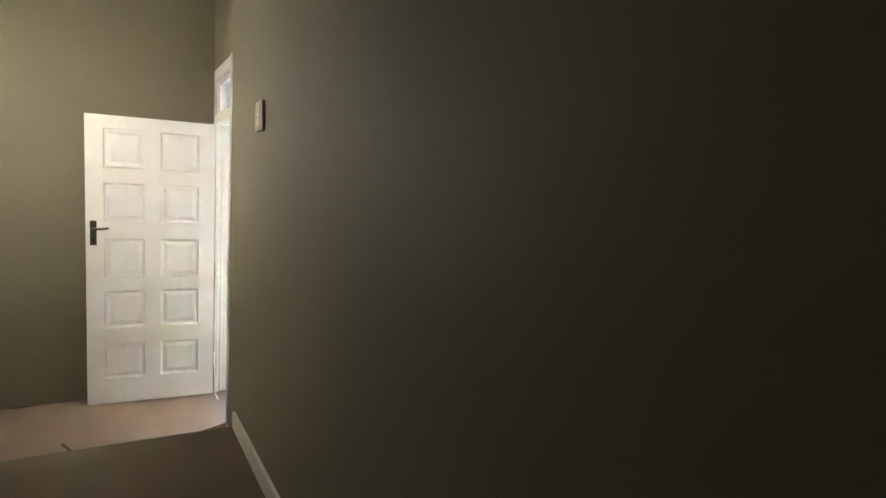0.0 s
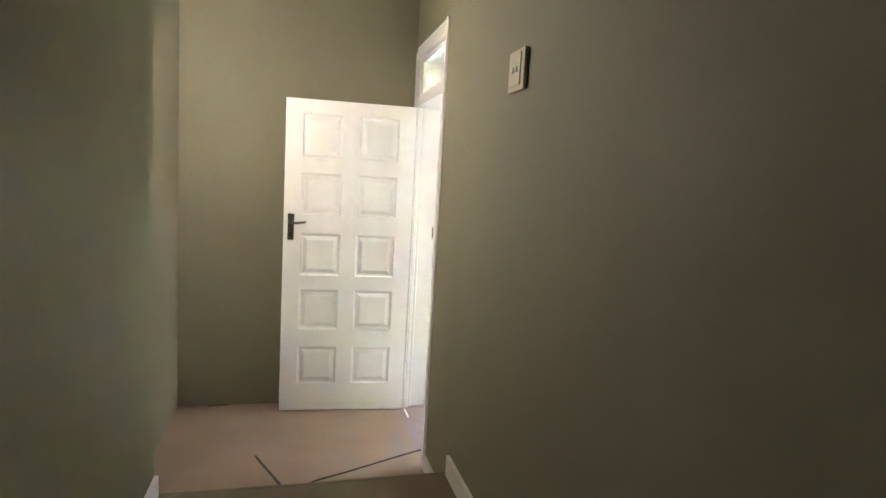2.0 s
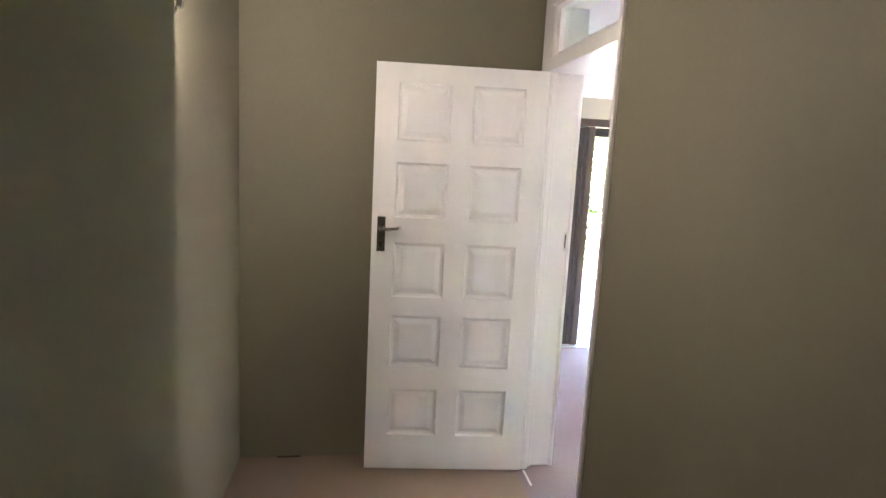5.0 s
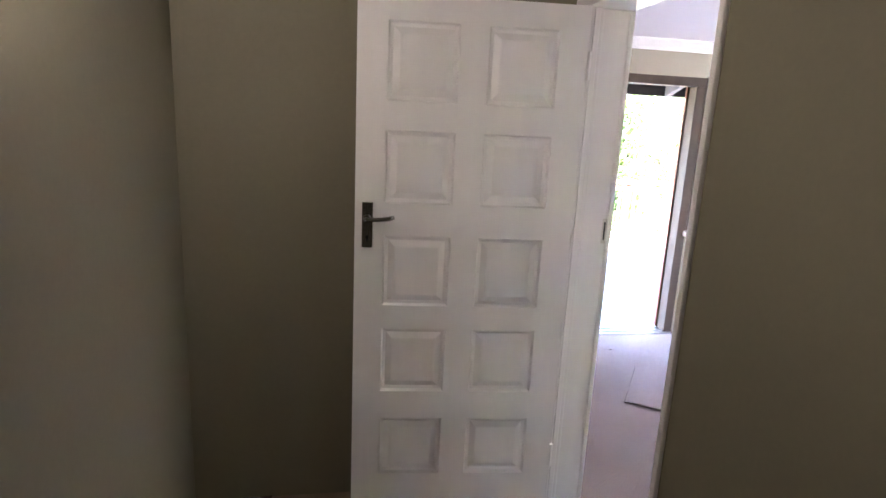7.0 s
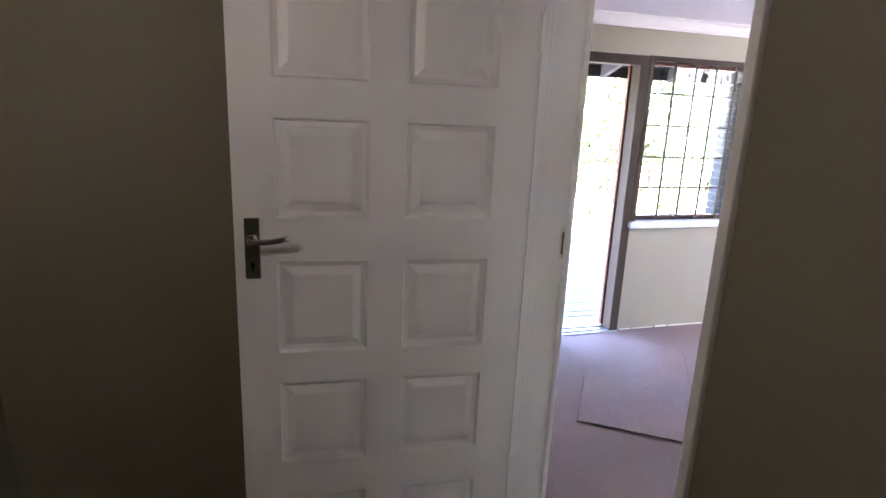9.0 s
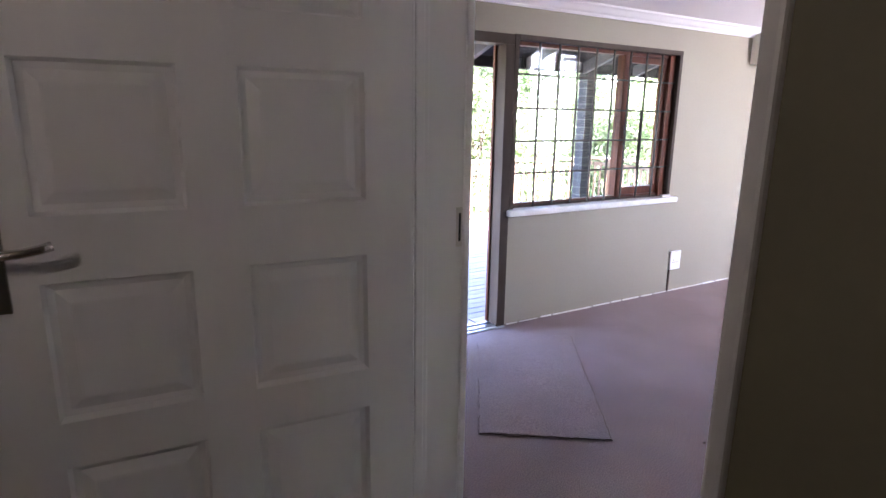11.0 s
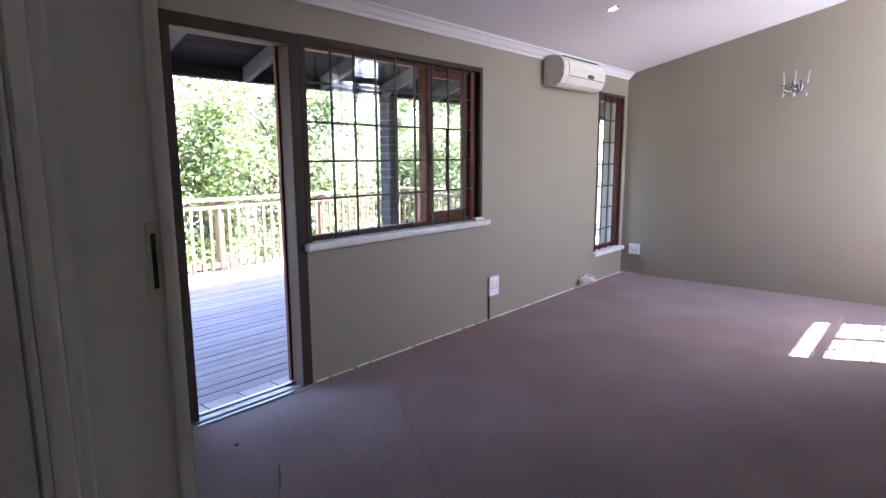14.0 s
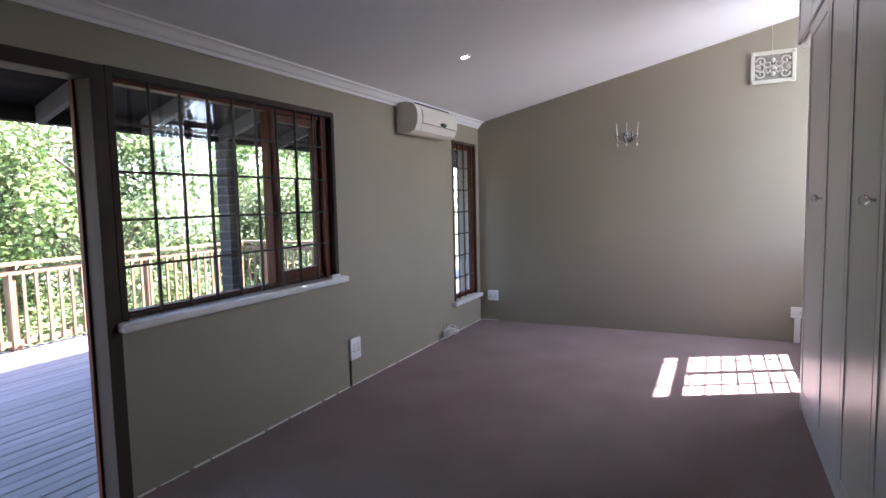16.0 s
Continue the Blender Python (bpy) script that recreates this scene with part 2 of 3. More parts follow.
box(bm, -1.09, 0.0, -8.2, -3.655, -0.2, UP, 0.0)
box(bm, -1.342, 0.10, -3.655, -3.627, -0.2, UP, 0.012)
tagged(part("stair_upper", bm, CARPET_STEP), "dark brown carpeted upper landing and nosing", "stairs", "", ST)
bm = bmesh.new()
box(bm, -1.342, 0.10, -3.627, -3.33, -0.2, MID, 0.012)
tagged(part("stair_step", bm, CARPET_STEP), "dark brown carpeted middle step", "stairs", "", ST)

boxed("floor_bedroom", CARPET, [(0.10, 6.6, -3.9, 0.02, -0.2, 0.0)], label="mauve brown carpet across the bedroom", kind=ST, category="floor")
# window wall, openings: sliding door, window, narrow window
WH = 2.9
boxed("wall_window_side", PAINT_ROOM, [
    (0.28, 0.84, 0, 0.12, -0.2, WH), (0.84, 1.95, 0, 0.12, 2.03, WH), (1.95, 3.64, 0, 0.12, -0.2, 0.82), (1.95, 3.64, 0, 0.12, 2.035, WH),
    (3.64, 5.66, 0, 0.12, -0.2, WH), (5.66, 6.29, 0, 0.12, -0.2, 0.29), (5.66, 6.29, 0, 0.12, 2.02, WH), (6.29, 6.6, 0, 0.07, -0.2, WH)],
    label="greige painted bedroom wall with sliding door and windows", kind=ST, category="wall")
boxed("wall_far", PAINT_ROOM, [(6.385, 6.6, -3.9, 0.0, -0.2, 3.6)], label="greige painted end wall of the bedroom", kind=ST, category="wall")
boxed("wall_rear", PAINT_ROOM, [(0.28, 5.16, -3.9, -3.65, -0.2, 3.6), (5.16, 6.33, -3.9, -3.65, -0.2, 0.97), (5.16, 6.33, -3.9, -3.65, 2.90, 3.6), (6.33, 6.385, -3.9, -3.65, -0.2, 3.6)],
      label="greige painted rear wall behind the wardrobes", kind=ST, category="wall")
boxed("wall_door_side", PAINT_ROOM, [(0.298, 0.315, -3.65, -2.9, 0.0, 3.3), (0.298, 0.315, -1.95, 0.0, 0.0, 2.9), (0.298, 0.315, -2.9, -1.95, 2.415, 3.0)],
      label="greige painted bedroom wall around the doorway", kind=ST, category="wall")
bm = bmesh.new()
profile(bm, [(0.02, slope(0.02)), (-3.75, slope(-3.75)), (-3.75, slope(-3.75) + 0.15), (0.02, slope(0.02) + 0.15)], 0.2, 6.45, "x")
tagged(part("ceiling_bedroom", bm, CEIL), "white sloping bedroom ceiling", "ceiling", "", ST)
boxed("roof_outer", ROOF, [(0.3, 6.8, -4.2, 0.2, 3.62, 3.75), (-1.8, 0.45, -8.6, 0.2, 4.3, 4.42)], label="dark roof over the house", kind=ST, category="roof")
bm = bmesh.new()
profile(bm, [(0.0, 2.205), (-0.012, 2.205), (-0.016, 2.222), (-0.03, 2.232), (-0.05, 2.258), (-0.062, 2.268), (-0.075, 2.268), (-0.08, 2.30), (0.0, 2.30)], 0.25, 6.385, "x")
tagged(part("cornice", bm, CEIL), "white moulded cornice above the windows", "trim", "", ST)


def skirting(name, x0, x1, y0, y1, z, h=0.085, ends=0.004):
    boxed(name, SKIRT, [(x0, x1, y0, y1, z, z + h)], label="cream painted timber skirting board", bevel=ends, kind=ST, category="skirting")


skirting("baseboard_east_upper", -0.016, 0.0, -8.2, -3.66, UP)
skirting("baseboard_west_upper", -1.092, -1.076, -8.2, -3.66, UP)
skirting("baseboard_east_step", 0.084, 0.10, -3.625, -3.335, MID)
skirting("baseboard_east", 0.084, 0.10, -3.325, -2.89, 0.0)

# ---- the doorway between hall and bedroom ----
boxed("door_frame", WHITE, [
    (0.142, 0.167, -2.005, -1.852, 0.0, 2.43), (0.167, 0.315, -2.005, -1.945, 0.0, 2.405), (0.088, 0.315, -2.8725, -2.85, 0.0, 2.405), (0.12, 0.315, -2.85, -2.005, 2.352, 2.43),
    (0.12, 0.31, -2.85, -2.005, 2.046, 2.106), (0.131, 0.1415, -2.042, -1.852, 0.0, 2.045), (0.1415, 0.167, -2.042, -2.0055, 0.0, 2.045)], label="white painted timber door frame with a fanlight", bevel=0.005, kind=ST, category="door frame")
boxed("trim_door_bead", WHITE, [(0.172, 0.192, -2.018, -2.005, 0.0, 2.046), (0.292, 0.312, -2.016, -2.005, 0.0, 2.046), (0.139, 0.160, -2.85, -2.837, 0.0, 2.046)],
      label="white rounded bead along the door frame", bevel=0.006, kind=ST, category="trim")
boxed("trim_fanlight", WHITE, [(0.15, 0.2, -2.85, -2.81, 2.106, 2.352), (0.15, 0.2, -2.064, -2.005, 2.106, 2.352), (0.15, 0.2, -2.81, -2.064, 2.106, 2.132), (0.15, 0.2, -2.81, -2.064, 2.326, 2.352)],
      label="white fanlight sash above the doorway", bevel=0.003, kind=ST, category="trim")
pane = boxed("window_fanlight", GLASS, [(0.172, 0.177, -2.812, -2.062, 2.130, 2.328)], label="clear fanlight pane above the doorway", kind=ST, category="window")
pane.visible_shadow = False
strike = thing("strike_plate", "slim steel strike plate let into the door frame", "strike plate", (0.284, -2.006, 1.225))
bm = bmesh.new()
box(bm, -0.008, 0.008, -0.003, 0.002, -0.05, 0.05, 0.001)
part("plate", bm, SKIRT, strike)
bm = bmesh.new()
box(bm, -0.003, 0.003, -0.0035, -0.0028, -0.036, 0.036)
part("slot", bm, DARK, strike, "dark latch slot")


def panel_door(parent, w, h, t, cols, rows, material, stile=0.11, mid=0.1, rails=None):
    """A moulded panel door: leaf at x 0..w, z 0..h, faces at y -t and 0, and sunk panels with raised fields."""
    xs, zs = [], []
    pw = (w - 2 * stile - mid * (cols - 1)) / cols
    for c in range(cols):
        x0 = stile + c * (pw + mid)
        xs.append((x0, x0 + pw))
    zs = rails
    bm = bmesh.new()
    xcuts = sorted({0, w, *[v for p in xs for v in p]})
    zcuts = sorted({0, h, *[v for p in zs for v in p]})
    for i in range(len(xcuts) - 1):
        for k in range(len(zcuts) - 1):
            cell = (xcuts[i], xcuts[i + 1])
            if cell in xs and (zcuts[k], zcuts[k + 1]) in zs:
                continue
            box(bm, cell[0], cell[1], -t, 0, zcuts[k], zcuts[k + 1])
    bmesh.ops.remove_doubles(bm, verts=bm.verts, dist=0.0005)
    leaf = part("leaf", bm, material, parent)
    for x0, x1 in xs:
        for z0, z1 in zs:
            bm = bmesh.new()
            for side in (0, 1):
                # sunk bed, sloped ovolo, raised field
                loops = []
                for inset, depth in ((0.0, 0.0), (0.006, 0.016), (0.018, 0.0185), (0.040, 0.006), (0.045, 0.005)):
                    y = -t + depth if side == 0 else -depth
                    loops.append([bm.verts.new(p) for p in ((x0 + inset, y, z0 + inset), (x1 - inset, y, z0 + inset), (x1 - inset, y, z1 - inset), (x0 + inset, y, z1 - inset))])
                for a, b in zip(loops, loops[1:]):
                    for q in range(4):
                        bm.faces.new((a[q], a[(q + 1) % 4], b[(q + 1) % 4], b[q]))
                bm.faces.new(loops[-1])
            bmesh.ops.recalc_face_normals(bm, faces=bm.faces)
            part("panel", bm, material, leaf)
    return leaf


HINGE = Vector((0.127, -2.0185, 0.008))
LEAF_TURN = 175.25
door = thing("door", "white painted ten-panel timber door standing wide open", "door", HINGE)
door.rotation_euler = (0, 0, radians(LEAF_TURN))
# the leaf's own x runs from the hinge to the lock stile; its hall face is turned to the stairs
RAILS = [(0.183, 0.434), (0.553, 0.817), (0.912, 1.185), (1.307, 1.573), (1.676, 1.946)]
leaf = panel_door(door, 0.822, 2.034, 0.042, 2, 5, WHITE, 0.108, 0.104, RAILS)
leaf.location = (0, 0.042, 0)
handle = thing("door_handle", "chrome lever handle on a long back plate", "door handle")
handle.parent = door
del handle["category"]
handle.location = (0.775, 0.0455, 1.235)
for nm, args in (("back_plate", [(-0.02, 0.02, -0.002, 0.006, -0.095, 0.075)]),):
    bm = bmesh.new()
    for b in args:
        box(bm, *b, bevel=0.003)
    part(nm, bm, STEEL, handle)
bm = bmesh.new()
chain(bm, [(0, 0.004, 0.018), (0, 0.04, 0.018), (-0.006, 0.052, 0.018), (-0.02, 0.056, 0.019), (-0.05, 0.055, 0.020), (-0.08, 0.052, 0.024), (-0.098, 0.048, 0.029)], 0.0085)
ball(bm, (0, 0.012, 0.018), 0.016, (1, 0.8, 1))
part("lever", bm, STEEL, handle, smooth=True)
bm = bmesh.new()
tube(bm, (0, 0.005, -0.055), (0, 0.0075, -0.055), 0.006)
box(bm, -0.0025, 0.0025, 0.005, 0.0075, -0.075, -0.055)
part("keyhole", bm, DARK, handle, "dark keyhole")
for hz in (0.22, 1.78):
    bm = bmesh.new()
    tube(bm, (-0.004, 0.046, hz), (-0.004, 0.046, hz + 0.1), 0.007)
    part("hinge", bm, WHITE, door)

# a strip of carpet bar at the threshold
boxed("threshold_strip", SKIRT, [(0.135, 0.147, -2.20, -2.05, 0.001, 0.005)], label="narrow pale threshold strip by the door frame", kind="", category="trim")


def cut_line(name, pts, w, label):
    bm = bmesh.new()
    for (xa, ya), (xb, yb) in zip(pts, pts[1:]):
        d = Vector((xb - xa, yb - ya, 0))
        q = Matrix.Translation(((xa + xb) / 2, (ya + yb) / 2, 0.002)) @ Matrix.Rotation(math.atan2(d.y, d.x), 4, "Z")
        box(bm, -d.length / 2, d.length / 2, -w / 2, w / 2, -0.001, 0.003, m=q)
    tagged(part(name, bm, HEM), label, "carpet seam")


cut_line("carpet_seam", [(-0.805, -2.605), (-0.775, -2.68), (-0.705, -2.84), (-0.66, -2.95)], 0.013, "raised dark seam where the hall carpet is cut")
cut_line("carpet_seam", [(0.125, -2.66), (-0.10, -2.755), (-0.31, -2.85), (-0.48, -2.915), (-0.55, -2.96)], 0.010, "dark open seam across the hall carpet")
cut_line("carpet_seam", [(-1.15, -1.848), (-1.09, -1.851), (-1.03, -1.848)], 0.012, "frayed dark carpet edge along the end wall")

# light switch in the hall
sw = thing("light_switch", "aged cream plastic switch plate with two small rockers", "light switch", (0.0, -4.135, 1.905))
bm = bmesh.new()
box(bm, -0.014, 0.0, -0.06, 0.06, -0.06, 0.06, 0.004)
part("plate", bm, SWITCH, sw)
bm = bmesh.new()
box(bm, -0.018, -0.012, -0.038, 0.038, -0.045, 0.05, 0.002)
part("cover", bm, SWITCH, sw, "raised cream cover")
for dy in (-0.013, 0.013):
    bm = bmesh.new()
    box(bm, -0.022, -0.016, dy - 0.005, dy + 0.005, -0.008, 0.010, 0.0015)
    part("rocker", bm, SOCKET, sw)

# wall lamp in the hall, lit
sc = thing("wall_lamp", "small lit brass wall lamp on the hall wall", "wall lamp", (-1.342, -3.12, 1.93))
bm = bmesh.new()
tube(bm, (0, 0, 0), (0.015, 0, 0), 0.05, 0.045, 20)
part("back_plate", bm, STEEL, sc)
bm = bmesh.new()
chain(bm, [(0.01, 0, 0), (0.05, 0, -0.02), (0.085, 0, -0.01), (0.095, 0, 0.02)], 0.006)
part("arm", bm, STEEL, sc, smooth=True)
bm = bmesh.new()
tube(bm, (0.095, 0, 0.02), (0.095, 0, 0.05), 0.018, 0.024, 16)
part("cup", bm, STEEL, sc)
bm = bmesh.new()
ball(bm, (0.095, 0, 0.085), 0.028, (1, 1, 1.3))
part("bulb", bm, BULB, sc, "glowing white bulb", smooth=True)
lamp_d = bpy.data.lights.new("hall_lamp_light", "POINT")
lamp_d.energy, lamp_d.color, lamp_d.shadow_soft_size = 0.004, (1.0, 0.92, 0.72), 0.035
new("hall_lamp_light", lamp_d).location = (-1.245, -3.12, 2.015)

# ---- bedroom: sliding door, gate, windows ----
boxed("sliding_door_frame", FRAME, [(1.19, 1.245, 0.005, 0.118, 0.0, 1.965), (1.875, 1.945, -0.012, 0.118, 0.0, 1.965), (0.84, 1.945, -0.012, 0.118, 1.965, 2.03)],
      label="weathered grey-brown timber sliding door frame", bevel=0.004, kind=ST, category="door frame")
bm = bmesh.new()
box(bm, 1.861, 1.874, 0.092, 0.118, 0.02, 1.965, 0.003)
tagged(part("trim_door_jamb", bm, WOOD), "red-brown varnished jamb of the sliding door", "trim", "", ST)
track = thing("door_track", "ribbed aluminium sliding door track in the threshold", "door track", (0, 0, 0))
for k in range(4):
    bm = bmesh.new()
    box(bm, 0.86, 1.93, -0.035 + k * 0.036, -0.023 + k * 0.036, -0.001, 0.017 if k % 2 else 0.010, 0.002)
    part("rail", bm, ALU, track)
bm = bmesh.new()
box(bm, 0.86, 1.93, -0.04, 0.12, -0.05, 0.004)
part("base", bm, ALU, track)
gate = thing("security_gate", "dark folded retractable security gate beside the sliding door", "security gate", (0, 0, 0))
for k in range(15):
    bm = bmesh.new()
    x = 0.865 + k * 0.0225
    box(bm, x, x + 0.019, 0.006 + (k % 2) * 0.004, 0.05, 0.02, 1.955, 0.002)
    part("slat", bm, DARKWOOD, gate)
bm = bmesh.new()
box(bm, 0.86, 1.20, 0.052, 0.07, 0.004, 1.96)
part("back_bar", bm, DARKWOOD, gate)


def rod_grid(parent, xs, zs, y, x0, x1, z0, z1, w=0.0125):
    for x in xs:
        bm = bmesh.new()
        box(bm, x - w / 2, x + w / 2, y - w / 2, y + w / 2, z0, z1, 0.002)
        part("bar", bm, BAR, parent)
    for z in zs:
        bm = bmesh.new()
        box(bm, x0, x1, y + w / 2, y + w / 2 + 0.006, z - w / 2, z + w / 2, 0.0015)
        part("cross_bar", bm, BAR, parent)


# large window
win = thing("window_1", "brown timber window with one side casement", "window", (0, 0, 0), kind=ST)
X0, X1, Z0, Z1 = 1.95, 3.64, 0.862, 2.035
boxed("outer_frame", FRAME, [(X0, X0 + 0.035, -0.010, 0.05, Z0, Z1), (X1 - 0.035, X1, -0.010, 0.05, Z0, Z1), (X0 + 0.035, X1 - 0.035, -0.010, 0.05, Z1 - 0.035, Z1)], win, bevel=0.003)
boxed("window_frame", WOOD, [(X0 + 0.035, X0 + 0.075, 0.05, 0.112, Z0, Z1 - 0.035), (X1 - 0.10, X1 - 0.035, 0.03, 0.112, Z0, Z1 - 0.035), (3.035, 3.092, 0.04, 0.112, Z0 + 0.03, Z1 - 0.06),
      (X0 + 0.075, X1 - 0.10, 0.05, 0.112, Z0, Z0 + 0.03), (X0 + 0.075, X1 - 0.10, 0.05, 0.112, Z1 - 0.06, Z1 - 0.035)], win, bevel=0.003)
sash = boxed("casement", WOOD, [(3.095, 3.125, 0.06, 0.116, 0.895, 1.972), (3.512, 3.538, 0.06, 0.116, 0.895, 1.972), (3.125, 3.512, 0.06, 0.116, 0.895, 0.955), (3.125, 3.512, 0.06, 0.116, 1.925, 1.972)],
             win, bevel=0.003)
bm = bmesh.new()
chain(bm, [(3.08, 0.04, 1.30), (3.08, 0.03, 1.31), (3.08, 0.027, 1.38), (3.08, 0.03, 1.45)], 0.008)
part("catch", bm, BAR, win, "black casement catch")
bm = bmesh.new()
box(bm, X0 + 0.076, X1 - 0.101, 0.04, 0.1, Z0, Z0 + 0.02, 0.003)
part("drip_rail", bm, FRAME, win)
for nm, a in (("pane", (2.02, 3.04, 0.082, 0.086, 0.885, 1.98)), ("pane", (3.12, 3.515, 0.088, 0.092, 0.95, 1.93))):
    p = boxed(nm, GLASS, [a], win)
    p.visible_shadow = False
guard = thing("burglar_bars", "dark welded steel burglar bars inside the window", "burglar bars", (0, 0, 0))
rod_grid(guard, [2.0 + 0.178 * k for k in range(1, 9)], [1.785, 1.56, 1.335, 1.112], 0.012, X0 + 0.036, X1 - 0.036, Z0 + 0.004, Z1 - 0.036)
bm = bmesh.new()
box(bm, 3.235, 3.245, 0.019, 0.028, 1.112, 1.56, 0.001)
part("bar", bm, BAR, guard)
boxed("window_sill_1", MARBLE, [(1.925, 3.70, -0.055, 0.10, 0.815, 0.861)], label="white painted sill under the large window", bevel=0.012, kind=ST, category="window sill")
stopper = thing("door_wedge", "small pale wedge lying on the window sill", "wedge", (3.57, -0.022, 0.861))
bm = bmesh.new()
box(bm, -0.05, 0.05, -0.016, 0.016, 0.0, 0.022, 0.005)
part("block", bm, MARBLE, stopper)

# narrow window
win2 = thing("window_2", "tall narrow brown timber window in the corner", "window", (0, 0, 0), kind=ST)
X0, X1, Z0, Z1 = 5.66, 6.29, 0.33, 2.02
boxed("outer_frame", FRAME, [(X0, X0 + 0.03, -0.008, 0.05, Z0, Z1), (X1 - 0.03, X1, -0.008, 0.05, Z0, Z1), (X0 + 0.03, X1 - 0.03, -0.008, 0.05, Z1 - 0.03, Z1)], win2, bevel=0.003)
boxed("window_frame", WOOD, [(X0 + 0.03, X0 + 0.075, 0.05, 0.112, Z0, Z1 - 0.03), (X1 - 0.07, X1 - 0.03, 0.02, 0.068, Z0, Z1 - 0.03), (X0 + 0.075, X1 - 0.09, 0.05, 0.112, Z0, Z0 + 0.045), (X0 + 0.075, X1 - 0.09, 0.05, 0.112, Z1 - 0.075, Z1 - 0.03)], win2, bevel=0.003)
p = boxed("pane", GLASS, [(X0 + 0.07, X1 - 0.085, 0.082, 0.086, Z0 + 0.04, Z1 - 0.07)], win2)
p.visible_shadow = False
guard2 = thing("burglar_bars", "dark steel burglar bars inside the narrow window", "burglar bars", (0, 0, 0))
rod_grid(guard2, [5.83, 5.98, 6.13], [Z0 + 0.235 * k for k in range(1, 7)], 0.012, X0 + 0.031, X1 - 0.031, Z0 + 0.002, Z1 - 0.031)
boxed("window_sill_2", MARBLE, [(5.60, 6.345, -0.055, 0.10, 0.285, 0.329)], label="white painted sill under the narrow window", bevel=0.012, kind=ST, category="window sill")

# rear window behind the wardrobe end, through which the sun comes
win3 = thing("window_3", "brown timber window in the rear wall, sunlit", "window", (0, 0, 0), kind=ST)
X0, X1, Z0, Z1 = 5.16, 6.33, 0.97, 2.90
boxed("window_frame", WOOD, [(X0, X0 + 0.03, -3.82, -3.76, Z0, Z1), (X1 - 0.03, X1, -3.82, -3.76, Z0, Z1), (X0 + 0.03, X1 - 0.03, -3.82, -3.76, Z0, Z0 + 0.03), (X0 + 0.03, X1 - 0.03, -3.82, -3.76, Z1 - 0.03, Z1),
      (X0 + 0.03, X1 - 0.03, -3.82, -3.77, 2.47, 2.55), (5.755, 5.815, -3.82, -3.77, Z0 + 0.03, 2.47)], win3, bevel=0.003)
p = boxed("pane", GLASS, [(X0 + 0.02, X1 - 0.02, -3.795, -3.791, Z0 + 0.02, Z1 - 0.02)], win3)
p.visible_shadow = False
guard3 = thing("burglar_bars", "steel burglar bars inside the rear window", "burglar bars", (0, 0, 0))
rod_grid(guard3, [5.42, 6.08], [Z0 + 0.178 * k for k in range(1, 10)], -3.70, X0 + 0.002, X1 - 0.002, Z0 + 0.002, Z1 - 0.002, 0.024)

# ---- bedroom: fixed wardrobes ----
WF = -2.985


def slab_door(parent, x0, x1, z0, z1, y):
    """A plain shaker front: frame and sunk panel."""
    g = 0.0022
    x0, x1, z0, z1 = x0 + g, x1 - g, z0 + g, z1 - g
    w = 0.06
    d = boxed("door", WARD, [(x0, x0 + w, y - 0.02, y, z0, z1), (x1 - w, x1, y - 0.02, y, z0, z1), (x0 + w, x1 - w, y - 0.02, y, z0, z0 + 0.08), (x0 + w, x1 - w, y - 0.02, y, z1 - 0.08, z1)], parent, bevel=0.0018)
    boxed("panel", WARD, [(x0 + w - 0.002, x1 - w + 0.002, y - 0.018, y - 0.005, z0 + 0.078, z1 - 0.078)], d, bevel=0.002)
    return d


def knob(parent, x, z, y):
    k = boxed("knob_stem", STEEL, [(x - 0.006, x + 0.006, y, y + 0.018, z - 0.006, z + 0.006)], parent, bevel=0.003)
    bm = bmesh.new()
    bmesh.ops.create_icosphere(bm, subdivisions=2, radius=0.02, matrix=Matrix.Translation((x, y + 0.034, z)) @ Matrix.Diagonal((1, 0.9, 1, 1)))
    part("crystal_knob", bm, CRYSTAL, k, "faceted clear crystal knob")


# the first two units are unseen, added as white reflectors for the hall door
seams = [0.36, 0.92, 1.48, 2.04, 2.62, 3.17, 3.76, 4.44]
for i in range(0, 7):
    x0, x1 = seams[i], seams[i + 1]
    unit = thing("wardrobe", "off-white painted built-in wardrobe unit with a shaker door", "wardrobe", (0, 0, 0), "built-in wardrobes")
    boxed("body", WARD, [(x0 + 0.001, x1 - 0.001, -3.648, WF - 0.022, 0.07, 2.405)], unit)
    boxed("plinth", WARD, [(x0 + 0.001, x1 - 0.001, -3.64, WF - 0.012, 0.0, 0.068)], unit)
    d = slab_door(unit, x0, x1, 0.075, 2.40, WF)
    if i in (2, 4, 6):
        knob(d, x0 + 0.05, 1.36, WF)
    top = thing("wardrobe_top_cupboard", "off-white painted top cupboard up to the ceiling", "cupboard", (0, 0, 0), "top cupboards")
    boxed("body", WARD, [(x0 + 0.001, x1 - 0.001, -3.648, WF - 0.022, 2.408, 2.93)], top)
    slab_door(top, x0, x1, 2.43, 2.92, WF)
end_unit = thing("end_shelf_unit", "off-white open corner shelves at the wardrobe end", "shelf unit", (0, 0, 0))
boxed("side_panel", WARD, [(4.442, 4.462, -3.648, WF - 0.004, 0.0, 2.405)], end_unit, bevel=0.003)
